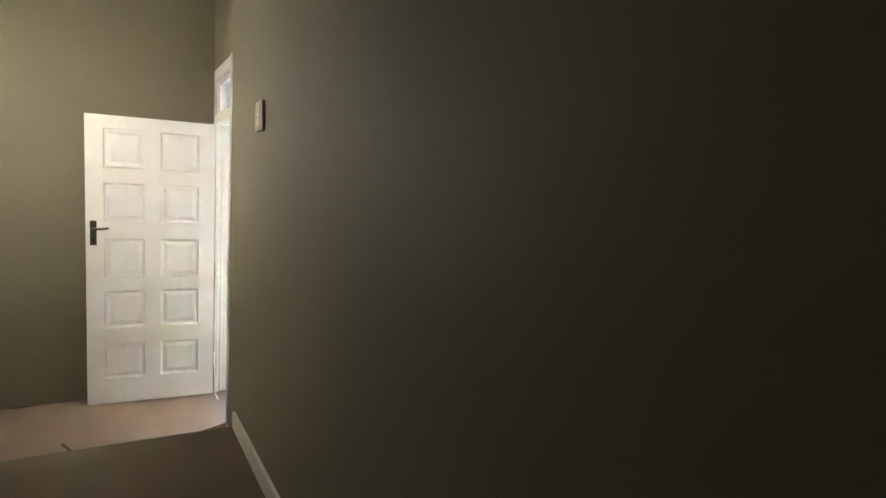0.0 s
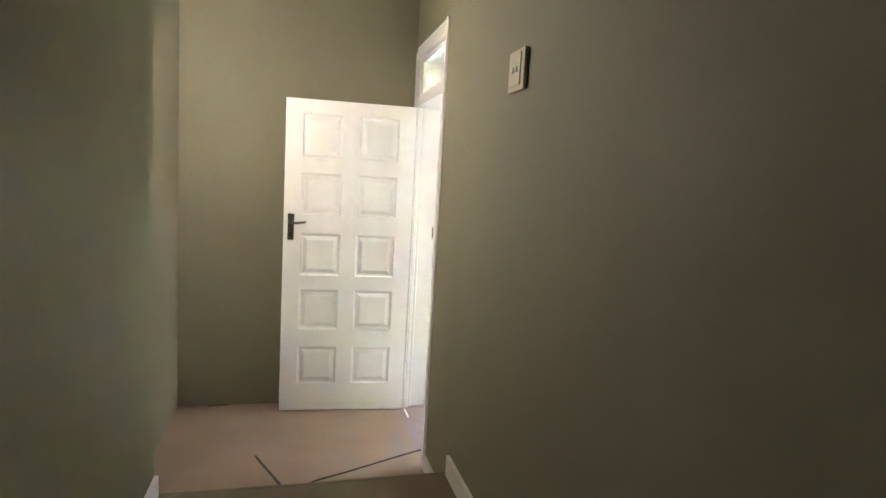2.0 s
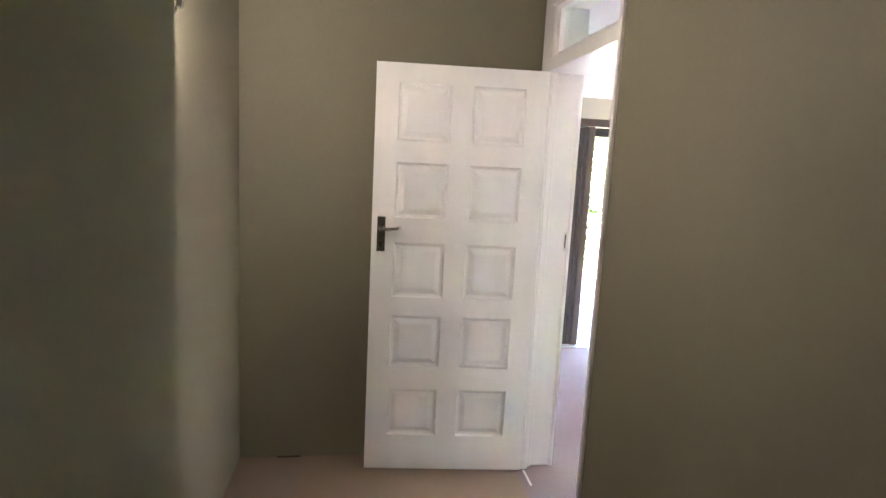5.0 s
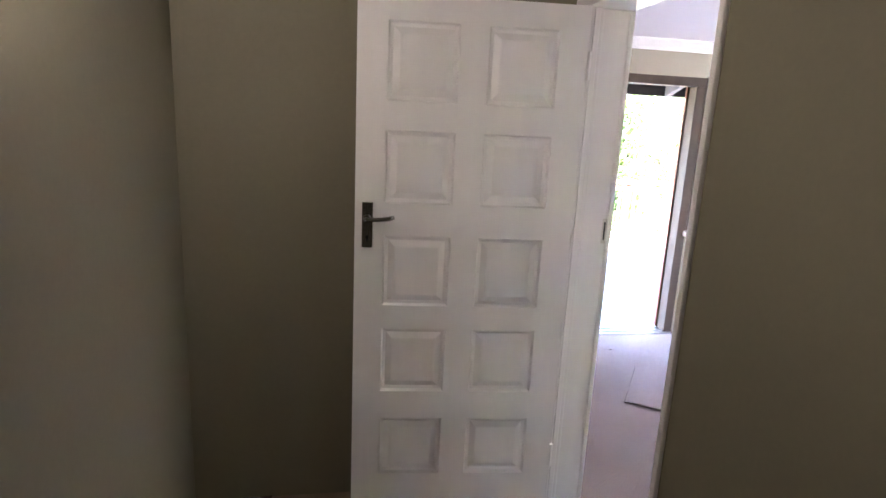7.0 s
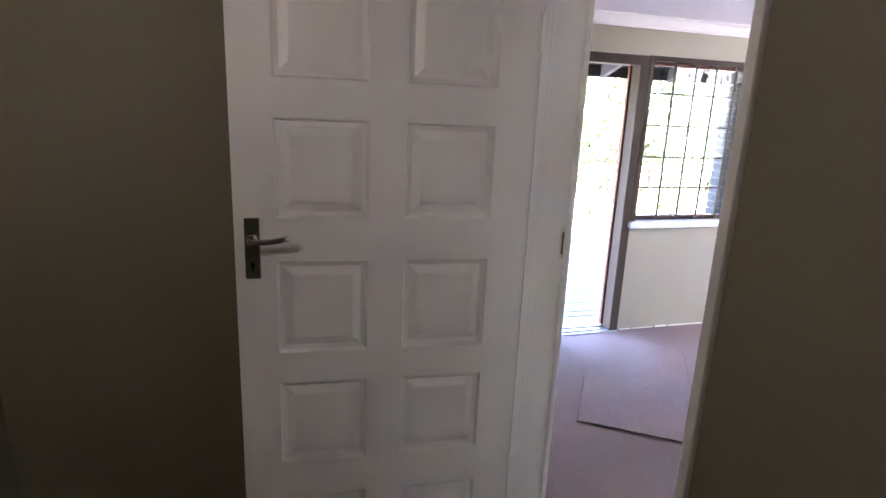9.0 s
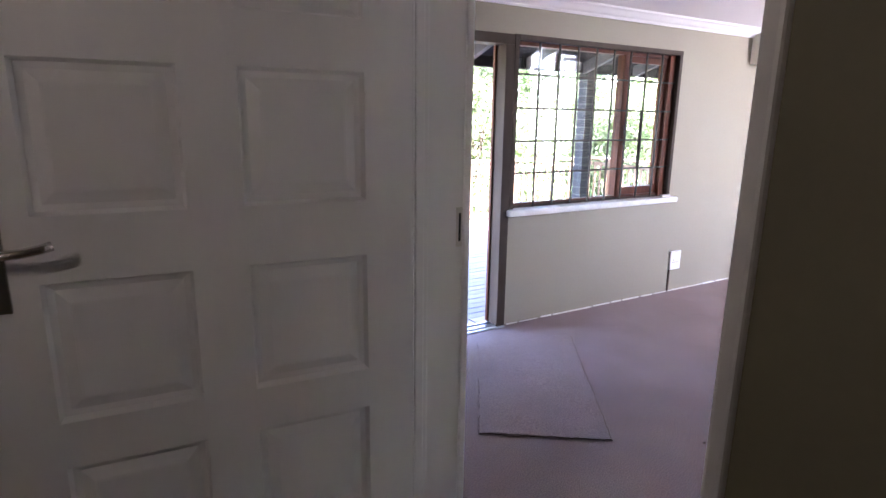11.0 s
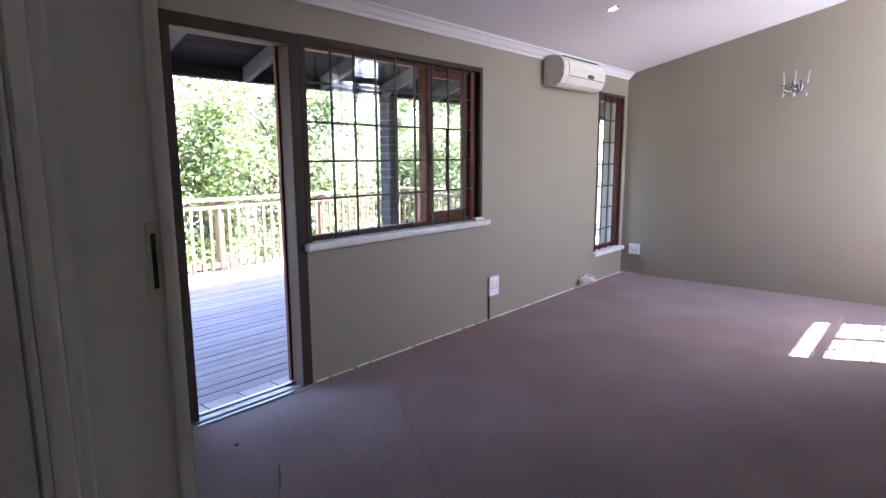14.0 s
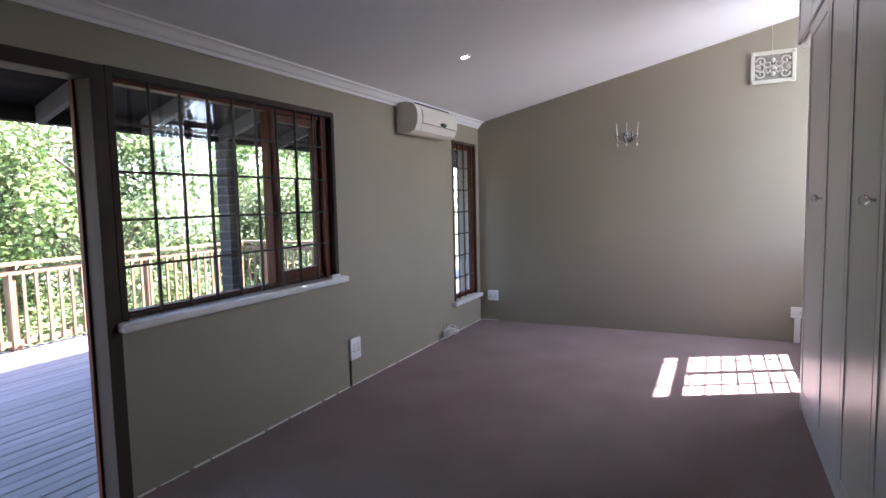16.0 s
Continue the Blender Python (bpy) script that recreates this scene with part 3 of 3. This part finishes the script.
for z in (0.0, 0.60, 1.205, 1.815):
    bm = bmesh.new()
    ring = [(4.463, -3.645)] + [(4.463 + 0.25 * math.sin(a * math.pi / 16), -3.645 + 0.655 * math.cos(a * math.pi / 16)) for a in range(9)]
    lo, hi = [[bm.verts.new((x, y, z + h)) for x, y in ring] for h in (0.0, 0.02 if z else 0.07)]
    for k in range(len(ring)):
        bm.faces.new((lo[k], lo[(k + 1) % len(ring)], hi[(k + 1) % len(ring)], hi[k]))
    bm.faces.new(lo[::-1]), bm.faces.new(hi)
    bmesh.ops.recalc_face_normals(bm, faces=bm.faces)
    part("shelf", bm, WARD, end_unit)
top = thing("wardrobe_top_cupboard", "off-white top cupboard overhanging the corner shelves", "cupboard", (0, 0, 0), "top cupboards")
boxed("body", WARD, [(4.442, 5.08, -3.648, WF - 0.022, 2.408, 2.93)], top, bevel=0.003)
slab_door(top, 4.442, 5.08, 2.43, 2.92, WF)

# ---- bedroom: things on the walls ----
# air conditioner
ac = thing("air_conditioner", "cream wall-mounted air conditioner under the cornice", "air conditioner", (0, 0, 0))
bm = bmesh.new()
sec = [(-0.001, 1.985), (-0.001, 2.235), (-0.10, 2.24), (-0.155, 2.225), (-0.19, 2.19), (-0.205, 2.13), (-0.20, 2.06), (-0.17, 2.0), (-0.12, 1.975)]
profile(bm, sec, 4.55, 5.36, "x")
part("casing", bm, PLASTIC, ac)
bm = bmesh.new()
profile(bm, [(-0.19, 2.195), (-0.212, 2.14), (-0.208, 2.065), (-0.196, 2.065), (-0.2, 2.13), (-0.18, 2.19)], 4.64, 5.345, "x")
part("front_panel", bm, PLASTIC, ac, "smooth cream front panel")
boxed("intake_slot", DARK, [(4.64, 5.30, -0.150, -0.10, 2.2335, 2.2375)], ac)
bm = bmesh.new()
profile(bm, [(-0.201, 2.058), (-0.176, 2.004), (-0.168, 2.004), (-0.193, 2.058)], 4.65, 5.33, "x")
part("outlet_flap", bm, PLASTIC, ac, "closed louvre flap")
bm = bmesh.new()
for dx, r in ((0, 0.038),):
    ball(bm, (5.05, -0.2085, 2.085), r, (1.9, 0.12, 0.5))
part("badge", bm, mat("badge_green", (0.02, 0.045, 0.03), 0.3), ac, "dark green oval badge", smooth=True)
boxed("seam", DARK, [(4.65, 5.33, -0.2125, -0.205, 2.0605, 2.0635)], ac)


def socket(name, label, at, turn, w=0.12, h=0.12, deep=0.012, category="socket"):
    s = thing(name, label, category, at)
    s.rotation_euler = (0, 0, radians(turn))
    bm = bmesh.new()
    box(bm, -w / 2, w / 2, -deep, 0.0, -h / 2, h / 2, 0.004)
    part("plate", bm, SOCKET, s)
    for x in (-0.026, 0.026):
        bm = bmesh.new()
        box(bm, x - 0.006, x + 0.006, -deep - 0.005, -deep + 0.001, 0.028, 0.046, 0.001)
        part("rocker", bm, SOCKET, s)
        bm = bmesh.new()
        for dx, dz in ((0, 0.004), (-0.011, -0.018), (0.011, -0.018)):
            tube(bm, (x + dx, -deep - 0.0012, dz), (x + dx, -deep + 0.001, dz), 0.0042, seg=10)
        part("pin_holes", bm, DARK, s)
    return s


socket("wall_socket", "white double wall socket with a cable slot below", (3.80, 0.0, 0.285), 0, 0.13, 0.165, 0.022)
boxed("cable_conduit", HEM, [(3.738, 3.752, -0.012, 0.0, 0.0, 0.21)], label="thin dark conduit running down from the socket", bevel=0.003, category="conduit")
socket("wall_socket", "white double wall socket beside the narrow window", (6.385, -0.16, 0.292), -90, 0.13, 0.12)
socket("wall_socket", "white wall socket near the floor by the wardrobe", (6.385, -3.17, 0.285), -90, 0.1, 0.1, 0.03)
boxed("cable_conduit", SOCKET, [(6.36, 6.385, -3.20, -3.15, 0.0, 0.235)], label="white cable trunking up to the socket", bevel=0.004, category="conduit")

# coil of cable by the wall
coil = thing("cable_coil", "loose coil of white cable lying on the carpet", "cable", (5.40, -0.07, 0.0))
bm = bmesh.new()
pts = []
for k in range(90):
    a = k * 0.36
    r = 0.085 + 0.022 * math.sin(k * 0.9)
    pts.append((r * 1.25 * math.cos(a), r * 0.6 * math.sin(a), 0.012 + 0.055 * abs(math.sin(k * 0.37)) + 0.0006 * k))
chain(bm, pts, 0.0065, 6)
part("loops", bm, CABLE, coil, smooth=True)
bm = bmesh.new()
chain(bm, [(-0.02, 0.06, 0.16), (-0.02, 0.058, 0.1), (-0.03, 0.05, 0.05), (-0.04, 0.02, 0.02)], 0.004, 6)
part("lead", bm, CABLE, coil, "thin lead running up the wall", smooth=True)
coil2 = thing("floor_cable", "thin white cable along the foot of the walls", "cable", (0, 0, 0))
bm = bmesh.new()
chain(bm, [(5.46, -0.02, 0.006), (5.7, -0.012, 0.006), (6.1, -0.014, 0.006), (6.36, -0.02, 0.006), (6.37, -0.10, 0.006), (6.36, -0.22, 0.006)], 0.005, 6)
part("cord", bm, CABLE, coil2)
# pale rough edge where carpet meets wall
bm = bmesh.new()
rnd = random.Random(3)
x = 1.97
while x < 5.35:
    w = rnd.uniform(0.05, 0.25)
    box(bm, x, x + w, -0.006 - rnd.random() * 0.006, 0.0, 0.0, 0.004 + rnd.random() * 0.006)
    x += w + rnd.random() * 0.04
tagged(part("trim_carpet_edge", bm, PLASTER), "pale unpainted strip where carpet meets the wall", "trim", "", ST)

# crystal wall lamp
wl = thing("wall_lamp", "chrome and crystal three-armed wall lamp, unlit", "wall lamp", (6.385, -1.656, 2.0))
bm = bmesh.new()
tube(bm, (0, 0, 0), (-0.012, 0, 0), 0.062, 0.058, 24)
ball(bm, (-0.014, 0, 0), 0.05, (0.45, 1, 1))
part("back_plate", bm, STEEL, wl, smooth=False)
for k in range(9):
    a = -0.6 + 0.15 * k
    bm = bmesh.new()
    chain(bm, [(-0.012, 0.055 * math.sin(a * 1.6), 0.05), (-0.05, 0.06 * math.sin(a * 1.6), 0.0), (-0.02, 0.05 * math.sin(a * 1.6), -0.055)], 0.0035, 6)
    part("rib", bm, DARK if k % 2 else STEEL, wl)
for dy in (-0.095, 0.0, 0.095):
    out = -0.11 if dy == 0 else -0.075
    bm = bmesh.new()
    chain(bm, [(-0.02, dy * 0.2, -0.03), (out * 0.6, dy * 0.6, -0.05), (out, dy, -0.03), (out, dy, 0.0)], 0.004, 8)
    arm = part("arm", bm, STEEL, wl, smooth=True)
    bm = bmesh.new()
    tube(bm, (out, dy, 0.0), (out, dy, 0.012), 0.018, 0.022)
    part("cup", bm, CRYSTAL, arm, "clear crystal cup")
    bm = bmesh.new()
    tube(bm, (out, dy, 0.012), (out, dy * 1.12, 0.135), 0.0055, 0.004)
    part("candle", bm, FROST, arm, "slim frosted glass candle")
    bm = bmesh.new()
    bmesh.ops.create_icosphere(bm, subdivisions=1, radius=0.013, matrix=Matrix.Translation((out, dy, -0.085)) @ Matrix.Diagonal((0.8, 0.8, 1.5, 1)))
    tube(bm, (out, dy, -0.07), (out, dy, -0.03), 0.0015, seg=6)
    part("drop", bm, FROST, arm, "hanging crystal drop")

# plaster plaque
PLAQUE = mat("cream_plaque_plaster", (0.56, 0.53, 0.45), 0.75, vary=0.1, scale=20, bump=0.2, bump_scale=80)
pq = thing("plaster_vent_plaque", "white ornamental plaster vent plaque with scrolls", "vent plaque", (6.385, -2.927, 2.545))
hw, hh = 0.182, 0.146
bm = bmesh.new()
for a in ((-0.03, 0, -hw, hw, hh - 0.035, hh), (-0.03, 0, -hw, hw, -hh, -hh + 0.035), (-0.03, 0, -hw, -hw + 0.035, -hh + 0.035, hh - 0.035), (-0.03, 0, hw - 0.035, hw, -hh + 0.035, hh - 0.035)):
    box(bm, *a, bevel=0.007)
part("frame", bm, PLAQUE, pq)
# the recess's shade is put into the ground's darker colour
bm = bmesh.new()
box(bm, -0.008, 0, -hw + 0.03, hw - 0.03, -hh + 0.03, hh - 0.03)
part("back", bm, mat("plaque_shade", (0.30, 0.28, 0.23), 0.9), pq, "recessed ground with shade in its darker colour")
for sy in (-1, 1):
    for sz in (-1, 1):
        for cx, cz, r, tw in ((0.095, 0.055, 0.042, 1), (0.045, 0.03, 0.034, -1), (0.12, 0.008, 0.022, 1)):
            bm = bmesh.new()
            chain(bm, [(-0.014 - 0.004 * math.sin(k), sy * (cx + r * (1 - k / 22) * math.cos(tw * k * 0.42)), sz * (cz + r * (1 - k / 22) * math.sin(tw * k * 0.42))) for k in range(19)], 0.0085, 7)
            part("scroll", bm, PLAQUE, pq, smooth=True)
for cy, cz in ((0, 0), (0, 0.06), (0, -0.06)):
    bm = bmesh.new()
    ball(bm, (-0.016, cy, cz), 0.022, (0.6, 1, 1))
    part("rosette", bm, PLAQUE, pq, smooth=True)
for cy, cz in ((-hw + 0.017, -hh + 0.017), (-hw + 0.017, hh - 0.017), (hw - 0.017, -hh + 0.017), (hw - 0.017, hh - 0.017)):
    bm = bmesh.new()
    ball(bm, (-0.03, cy, cz), 0.014)
    part("stud", bm, PLAQUE, pq, smooth=True)
wire = thing("picture_wire", "thin cord hanging from the ceiling to the plaque", "cord", (6.382, -2.92, 2.682))
bm = bmesh.new()
tube(bm, (0, 0, 0), (0, 0.004, slope(-2.92) - 2.684), 0.0025, seg=6)
part("cord", bm, SWITCH, wire)

# downlight in the sloping ceiling
SP = Vector((4.19, -0.80, slope(-0.80)))
dl = thing("downlight", "small lit recessed downlight with a chrome rim", "downlight", SP)
dl.rotation_euler = (math.atan(-0.226), 0, 0)
bm = bmesh.new()
bmesh.ops.create_circle(bm, cap_ends=False, segments=28, radius=0.030, matrix=Matrix.Translation((0, 0, -0.006)))
inner = list(bm.verts)
bmesh.ops.create_circle(bm, cap_ends=False, segments=28, radius=0.045, matrix=Matrix.Translation((0, 0, -0.001)))
outer = [v for v in bm.verts if v not in inner]
for k in range(28):
    bm.faces.new((inner[k], inner[(k + 1) % 28], outer[(k + 1) % 28], outer[k]))
bmesh.ops.recalc_face_normals(bm, faces=bm.faces)
part("rim", bm, STEEL, dl)
bm = bmesh.new()
tube(bm, (0, 0, -0.004), (0, 0, -0.002), 0.029, seg=24)
part("lens", bm, SPOT, dl, "glowing lens")

# loose carpet offcut in front of the sliding door
bm = bmesh.new()
cor = [Vector((0.955, -1.155, 0)), Vector((1.475, -1.512, 0)), Vector((2.22, -0.42, 0)), Vector((1.68, -0.06, 0))]
N, M = 12, 24
grid = []
rnd = random.Random(5)
for j in range(M + 1):
    row = []
    for i in range(N + 1):
        u, v = i / N, j / M
        q = cor[0].lerp(cor[1], u).lerp(cor[3].lerp(cor[2], u), v)
        edge = min(u, 1 - u, v, 1 - v)
        wob = Vector((rnd.uniform(-1, 1), rnd.uniform(-1, 1), 0)) * (0.006 if edge == 0 else 0)
        row.append(q + wob + Vector((0, 0, 0.007 + 0.003 * math.sin(u * 5 + v * 9) + (0.005 if v == 0 and 0.0 < u < 0.5 else 0))))
    grid.append(row)
for h in (0, 1):
    vs = [[bm.verts.new((p.x, p.y, 0.0015 if h else p.z)) for p in row] for row in grid]
    for j in range(M):
        for i in range(N):
            bm.faces.new((vs[j][i], vs[j][i + 1], vs[j + 1][i + 1], vs[j + 1][i]))
    if h == 0:
        top_v = vs
    else:
        loop = [(0, i) for i in range(N)] + [(j, N) for j in range(M)] + [(M, i) for i in range(N, 0, -1)] + [(j, 0) for j in range(M, 0, -1)]
        for (a, b), (c, d) in zip(loop, loop[1:] + loop[:1]):
            bm.faces.new((top_v[a][b], top_v[c][d], vs[c][d], vs[a][b]))
bmesh.ops.recalc_face_normals(bm, faces=bm.faces)
mt = thing("carpet_offcut", "loose mauve brown carpet offcut with frayed edges", "carpet offcut", (0, 0, 0))
part("sheet", bm, CARPET, mt)
# frayed strands, their dark colour also draws the edge's thin shadow
for a, b in ((0, 1), (0, 3), (1, 2)):
    bm = bmesh.new()
    span = 0.45 if b == 3 else 1.0
    pts = [cor[a].lerp(cor[b], k / 30 * span) + Vector((rnd.uniform(-0.004, 0.004), rnd.uniform(-0.006, 0.0), 0.007 + rnd.uniform(0, 0.004))) for k in range(31)]
    chain(bm, pts, 0.003 if b == 1 else 0.0018, 5)
    part("frayed_edge", bm, CARPET_STEP if b == 2 else HEM, mt, "frayed edge, coloured dark for its thin shadow")
# specks of lint on the carpet
for x, y in ((4.55, -1.93), (1.85, -1.74), (1.25, -0.35)):
    bm = bmesh.new()
    ball(bm, (0, 0, 0.004), 0.008, (1.6, 0.8, 0.5), 6, 4)
    ob = tagged(part("lint", bm, HEM), "dark speck of lint on the carpet", "lint")
    ob.location = (x, y, 0)

# ---- outside: deck, rail, roof edge ----
DZ = -0.045
boxed("deck_frame", HEM, [(-3.0, 12.0, 0.125, 4.05, DZ - 0.3, DZ - 0.045)], label="dark joists under the timber deck", kind=ST, category="deck")
deck = thing("deck", "weathered grooved timber deck boards", "deck", (0, 0, 0), kind=ST)
bm = bmesh.new()
box(bm, -7.5, 7.5, -0.049, 0.049, -0.035, 0, 0.004)
board = part("board", bm, DECK, deck)
board.location = (4.5, 0.38, DZ)
for k in range(1, 36):
    b = board.copy()
    scene.collection.objects.link(b)
    b.location = (4.5 + (k * 37 % 11) * 0.02, 0.38 + k * 0.104, DZ + (k * 7 % 5) * 0.0006)
sill_row = thing("threshold_paving", "row of pale pavers along the door threshold", "paving", (0, 0, 0), kind=ST)
bm = bmesh.new()
box(bm, -0.108, 0.108, -0.096, 0.096, -0.05, 0, 0.005)
pv = part("paver", bm, PAVER, sill_row)
pv.location = (-0.5, 0.226, DZ + 0.004)
for k in range(1, 30):
    b = pv.copy()
    scene.collection.objects.link(b)
    b.location = (-0.5 + k * 0.224, 0.226, DZ + 0.004)

RY, RX = 3.95, 6.66


def railing(label, start, turn, length):
    """A run of railing along its own x axis: rails, posts and balusters."""
    f = thing("deck_railing", label, "railing", (start[0], start[1], 0), "deck railings")
    f.rotation_euler = (0, 0, radians(turn))
    for nm, hw, hh, z in (("top_rail", 0.055, 0.018, 0.852), ("middle_rail", 0.018, 0.028, 0.765), ("bottom_rail", 0.018, 0.028, 0.04)):
        bm = bmesh.new()
        box(bm, 0, length, -hw, hw, -hh, hh, 0.004)
        part(nm, bm, RAIL, f).location = (0, 0, z)
    bm = bmesh.new()
    box(bm, -0.016, 0.016, -0.012, 0.012, 0, 0.755, 0.003)
    bal = part("baluster", bm, RAIL, f)
    bal.location = (0.06, -0.031, 0.0)
    for k in range(1, int(length / 0.121)):
        b = bal.copy()
        scene.collection.objects.link(b)
        b.location = (0.06 + k * 0.121, -0.031, 0.0)
    bm = bmesh.new()
    box(bm, -0.042, 0.042, -0.042, 0.042, 0, 0.875, 0.005)
    po = part("post", bm, RAIL, f)
    po.location = (length - 0.043, 0.061, DZ)
    for k in range(1, int(length / 1.55) + 1):
        b = po.copy()
        scene.collection.objects.link(b)
        b.location = (length - 0.043 - k * 1.55, 0.061, DZ)


railing("pale timber railing along the outer deck edge", (-3.0, RY), 0, RX + 3.0)
railing("brown timber railing returning towards the house", (RX, RY - 0.06), -90, 1.9)

# veranda roof
def eave(y):
    return 1.985 + 0.33 * (1.68 - y)


bm = bmesh.new()
profile(bm, [(0.125, eave(0.125) + 0.12), (1.95, eave(1.95) + 0.12), (1.95, eave(1.95) + 0.16), (0.125, eave(0.125) + 0.16)], -3.0, 12.0, "x")
tagged(part("veranda_roof", bm, ROOF), "dark boarded veranda roof sloping down to the eave", "roof", "", ST)
boxed("trim_eave_beam", ROOF, [(-3.0, 12.0, 1.70, 1.80, 1.99, 2.09)], label="dark timber eave beam under the veranda roof", bevel=0.004, kind=ST, category="beam")
vr = thing("veranda_rafters", "grey painted rafters under the veranda roof", "rafter", (0, 0, 0), kind=ST)
for k in range(-5, 10):
    bm = bmesh.new()
    profile(bm, [(0.13, eave(0.13)), (1.70, eave(1.70)), (1.70, eave(1.70) + 0.118), (0.13, eave(0.13) + 0.118)], 2.60 + k * 0.79, 2.65 + k * 0.79, "x")
    part("rafter", bm, RAFTER, vr)
# brick pillar under the eave
pil = thing("brick_pillar", "grey brick veranda pillar", "pillar", (4.31, 1.75, DZ))
bm = bmesh.new()
box(bm, -0.062, 0.062, -0.062, 0.062, 0, 2.034)
part("core", bm, MORTAR, pil)
bm = bmesh.new()
box(bm, -0.068, 0.068, -0.068, 0.068, 0, 0.073, 0.004)
b0 = part("brick", bm, BRICK, pil)
for k in range(1, 24):
    b = b0.copy()
    scene.collection.objects.link(b)
    b.location = (0, 0, 0.0855 * k)

boxed("wall_outside_pier", FACADE, [(6.62, 6.85, 0.13, 0.38, -0.3, 2.45)], label="pale plastered pier outside the narrow window", bevel=0.006, kind=ST, category="wall")

# ---- outside: ground and trees ----
boxed("ground", EARTH, [(-400, 400, -400, 600, -2.7, -2.5)], label="shaded garden ground below the deck", kind=ST, category="ground")


def tree(x, y, height, spread, seed, leaf, count, label, size=0.06):
    r = random.Random(seed)
    t = thing("tree", label, "tree", (x, y, -2.5), "garden trees")
    bm = bmesh.new()
    pts = [(0.12 * math.sin(k * 1.3 + seed), 0.1 * math.cos(k * 1.1), height * 0.75 * k / 7) for k in range(8)]
    for k in range(7):
        tube(bm, pts[k], pts[k + 1], 0.16 * (1 - k / 8.5), 0.16 * (1 - (k + 1) / 8.5), 9)
    tips = []
    for k in range(16):
        base = Vector(pts[1 + k % 7])
        a = r.uniform(0, 6.28)
        reach = spread * r.uniform(0.45, 0.95)
        tip = base + Vector((reach * math.cos(a), reach * math.sin(a), r.uniform(0.2, 0.28 * height)))
        midp = base.lerp(tip, 0.5) + Vector((0, 0, 0.25))
        tube(bm, base, midp, 0.05, 0.035, 6)
        tube(bm, midp, tip, 0.035, 0.012, 6)
        tips += [tip, midp]
    part("trunk", bm, BARK, t)
    clumps = [(c + Vector((r.gauss(0, 0.25), r.gauss(0, 0.25), r.gauss(0, 0.25))), r.uniform(0.35, 0.8)) for c in tips]
    for k in range(44):
        a, e = r.uniform(0, 6.28), r.uniform(0.02, 1.0)
        rad = spread * (0.65 + 0.4 * r.random()) * math.sin(0.35 + 2.5 * e) ** 0.6
        clumps.append((Vector((rad * math.cos(a), rad * math.sin(a), height * (0.1 + 0.88 * e))), r.uniform(0.35, 0.75)))
    verts, faces = [], []
    for k in range(count):
        c, rad = clumps[r.randrange(len(clumps))]
        d = Vector((r.gauss(0, 1), r.gauss(0, 1), r.gauss(0, 0.8))).normalized()
        p = c + d * rad * r.random() ** 0.4
        s = size * r.uniform(0.6, 1.5)
        ax = Vector((r.gauss(0, 1), r.gauss(0, 1), r.gauss(-0.4, 0.7))).normalized()
        up = (d * 0.8 + Vector((r.gauss(0, 0.5), r.gauss(0, 0.5), 0.5 + r.random()))).normalized()
        sd = ax.cross(up).normalized() * s * 0.42
        ax = ax * s
        n0 = len(verts)
        verts += [p, p + ax * 0.5 + sd, p + ax * 1.05, p + ax * 0.5 - sd]
        faces.append((n0, n0 + 1, n0 + 2, n0 + 3))
    me = bpy.data.meshes.new("crown")
    me.from_pydata(verts, [], faces)
    me.materials.append(leaf)
    ob = new("crown", me)
    ob.parent = t
    return t


spec = [(-1.5, 8.6, 6.4, 2.0), (1.6, 8.0, 6.0, 2.0), (4.2, 8.4, 6.8, 2.1), (6.9, 7.6, 5.8, 2.0), (9.4, 8.6, 6.6, 2.2), (12.4, 8.0, 6.2, 2.2), (15.5, 9.0, 7.0, 2.4),
        (3.0, 11.5, 7.2, 2.6), (7.5, 11.8, 7.4, 2.7), (12.0, 12.2, 7.4, 2.8), (17.0, 12.5, 7.6, 3.0), (-2.5, 11.8, 7.0, 2.6), (10.8, 6.4, 4.6, 1.5), (21.0, 10.0, 7.2, 3.0)]
for k, (x, y, h, s) in enumerate(spec):
    tree(x, y, h, s, 40 + k, LEAF_A if k % 3 else LEAF_B, 36000 if y < 10 else 16000,
         "sunlit green broadleaf tree beyond the deck" if k % 3 else "pale feathery green tree beyond the deck", 0.074 if k % 3 else 0.064)
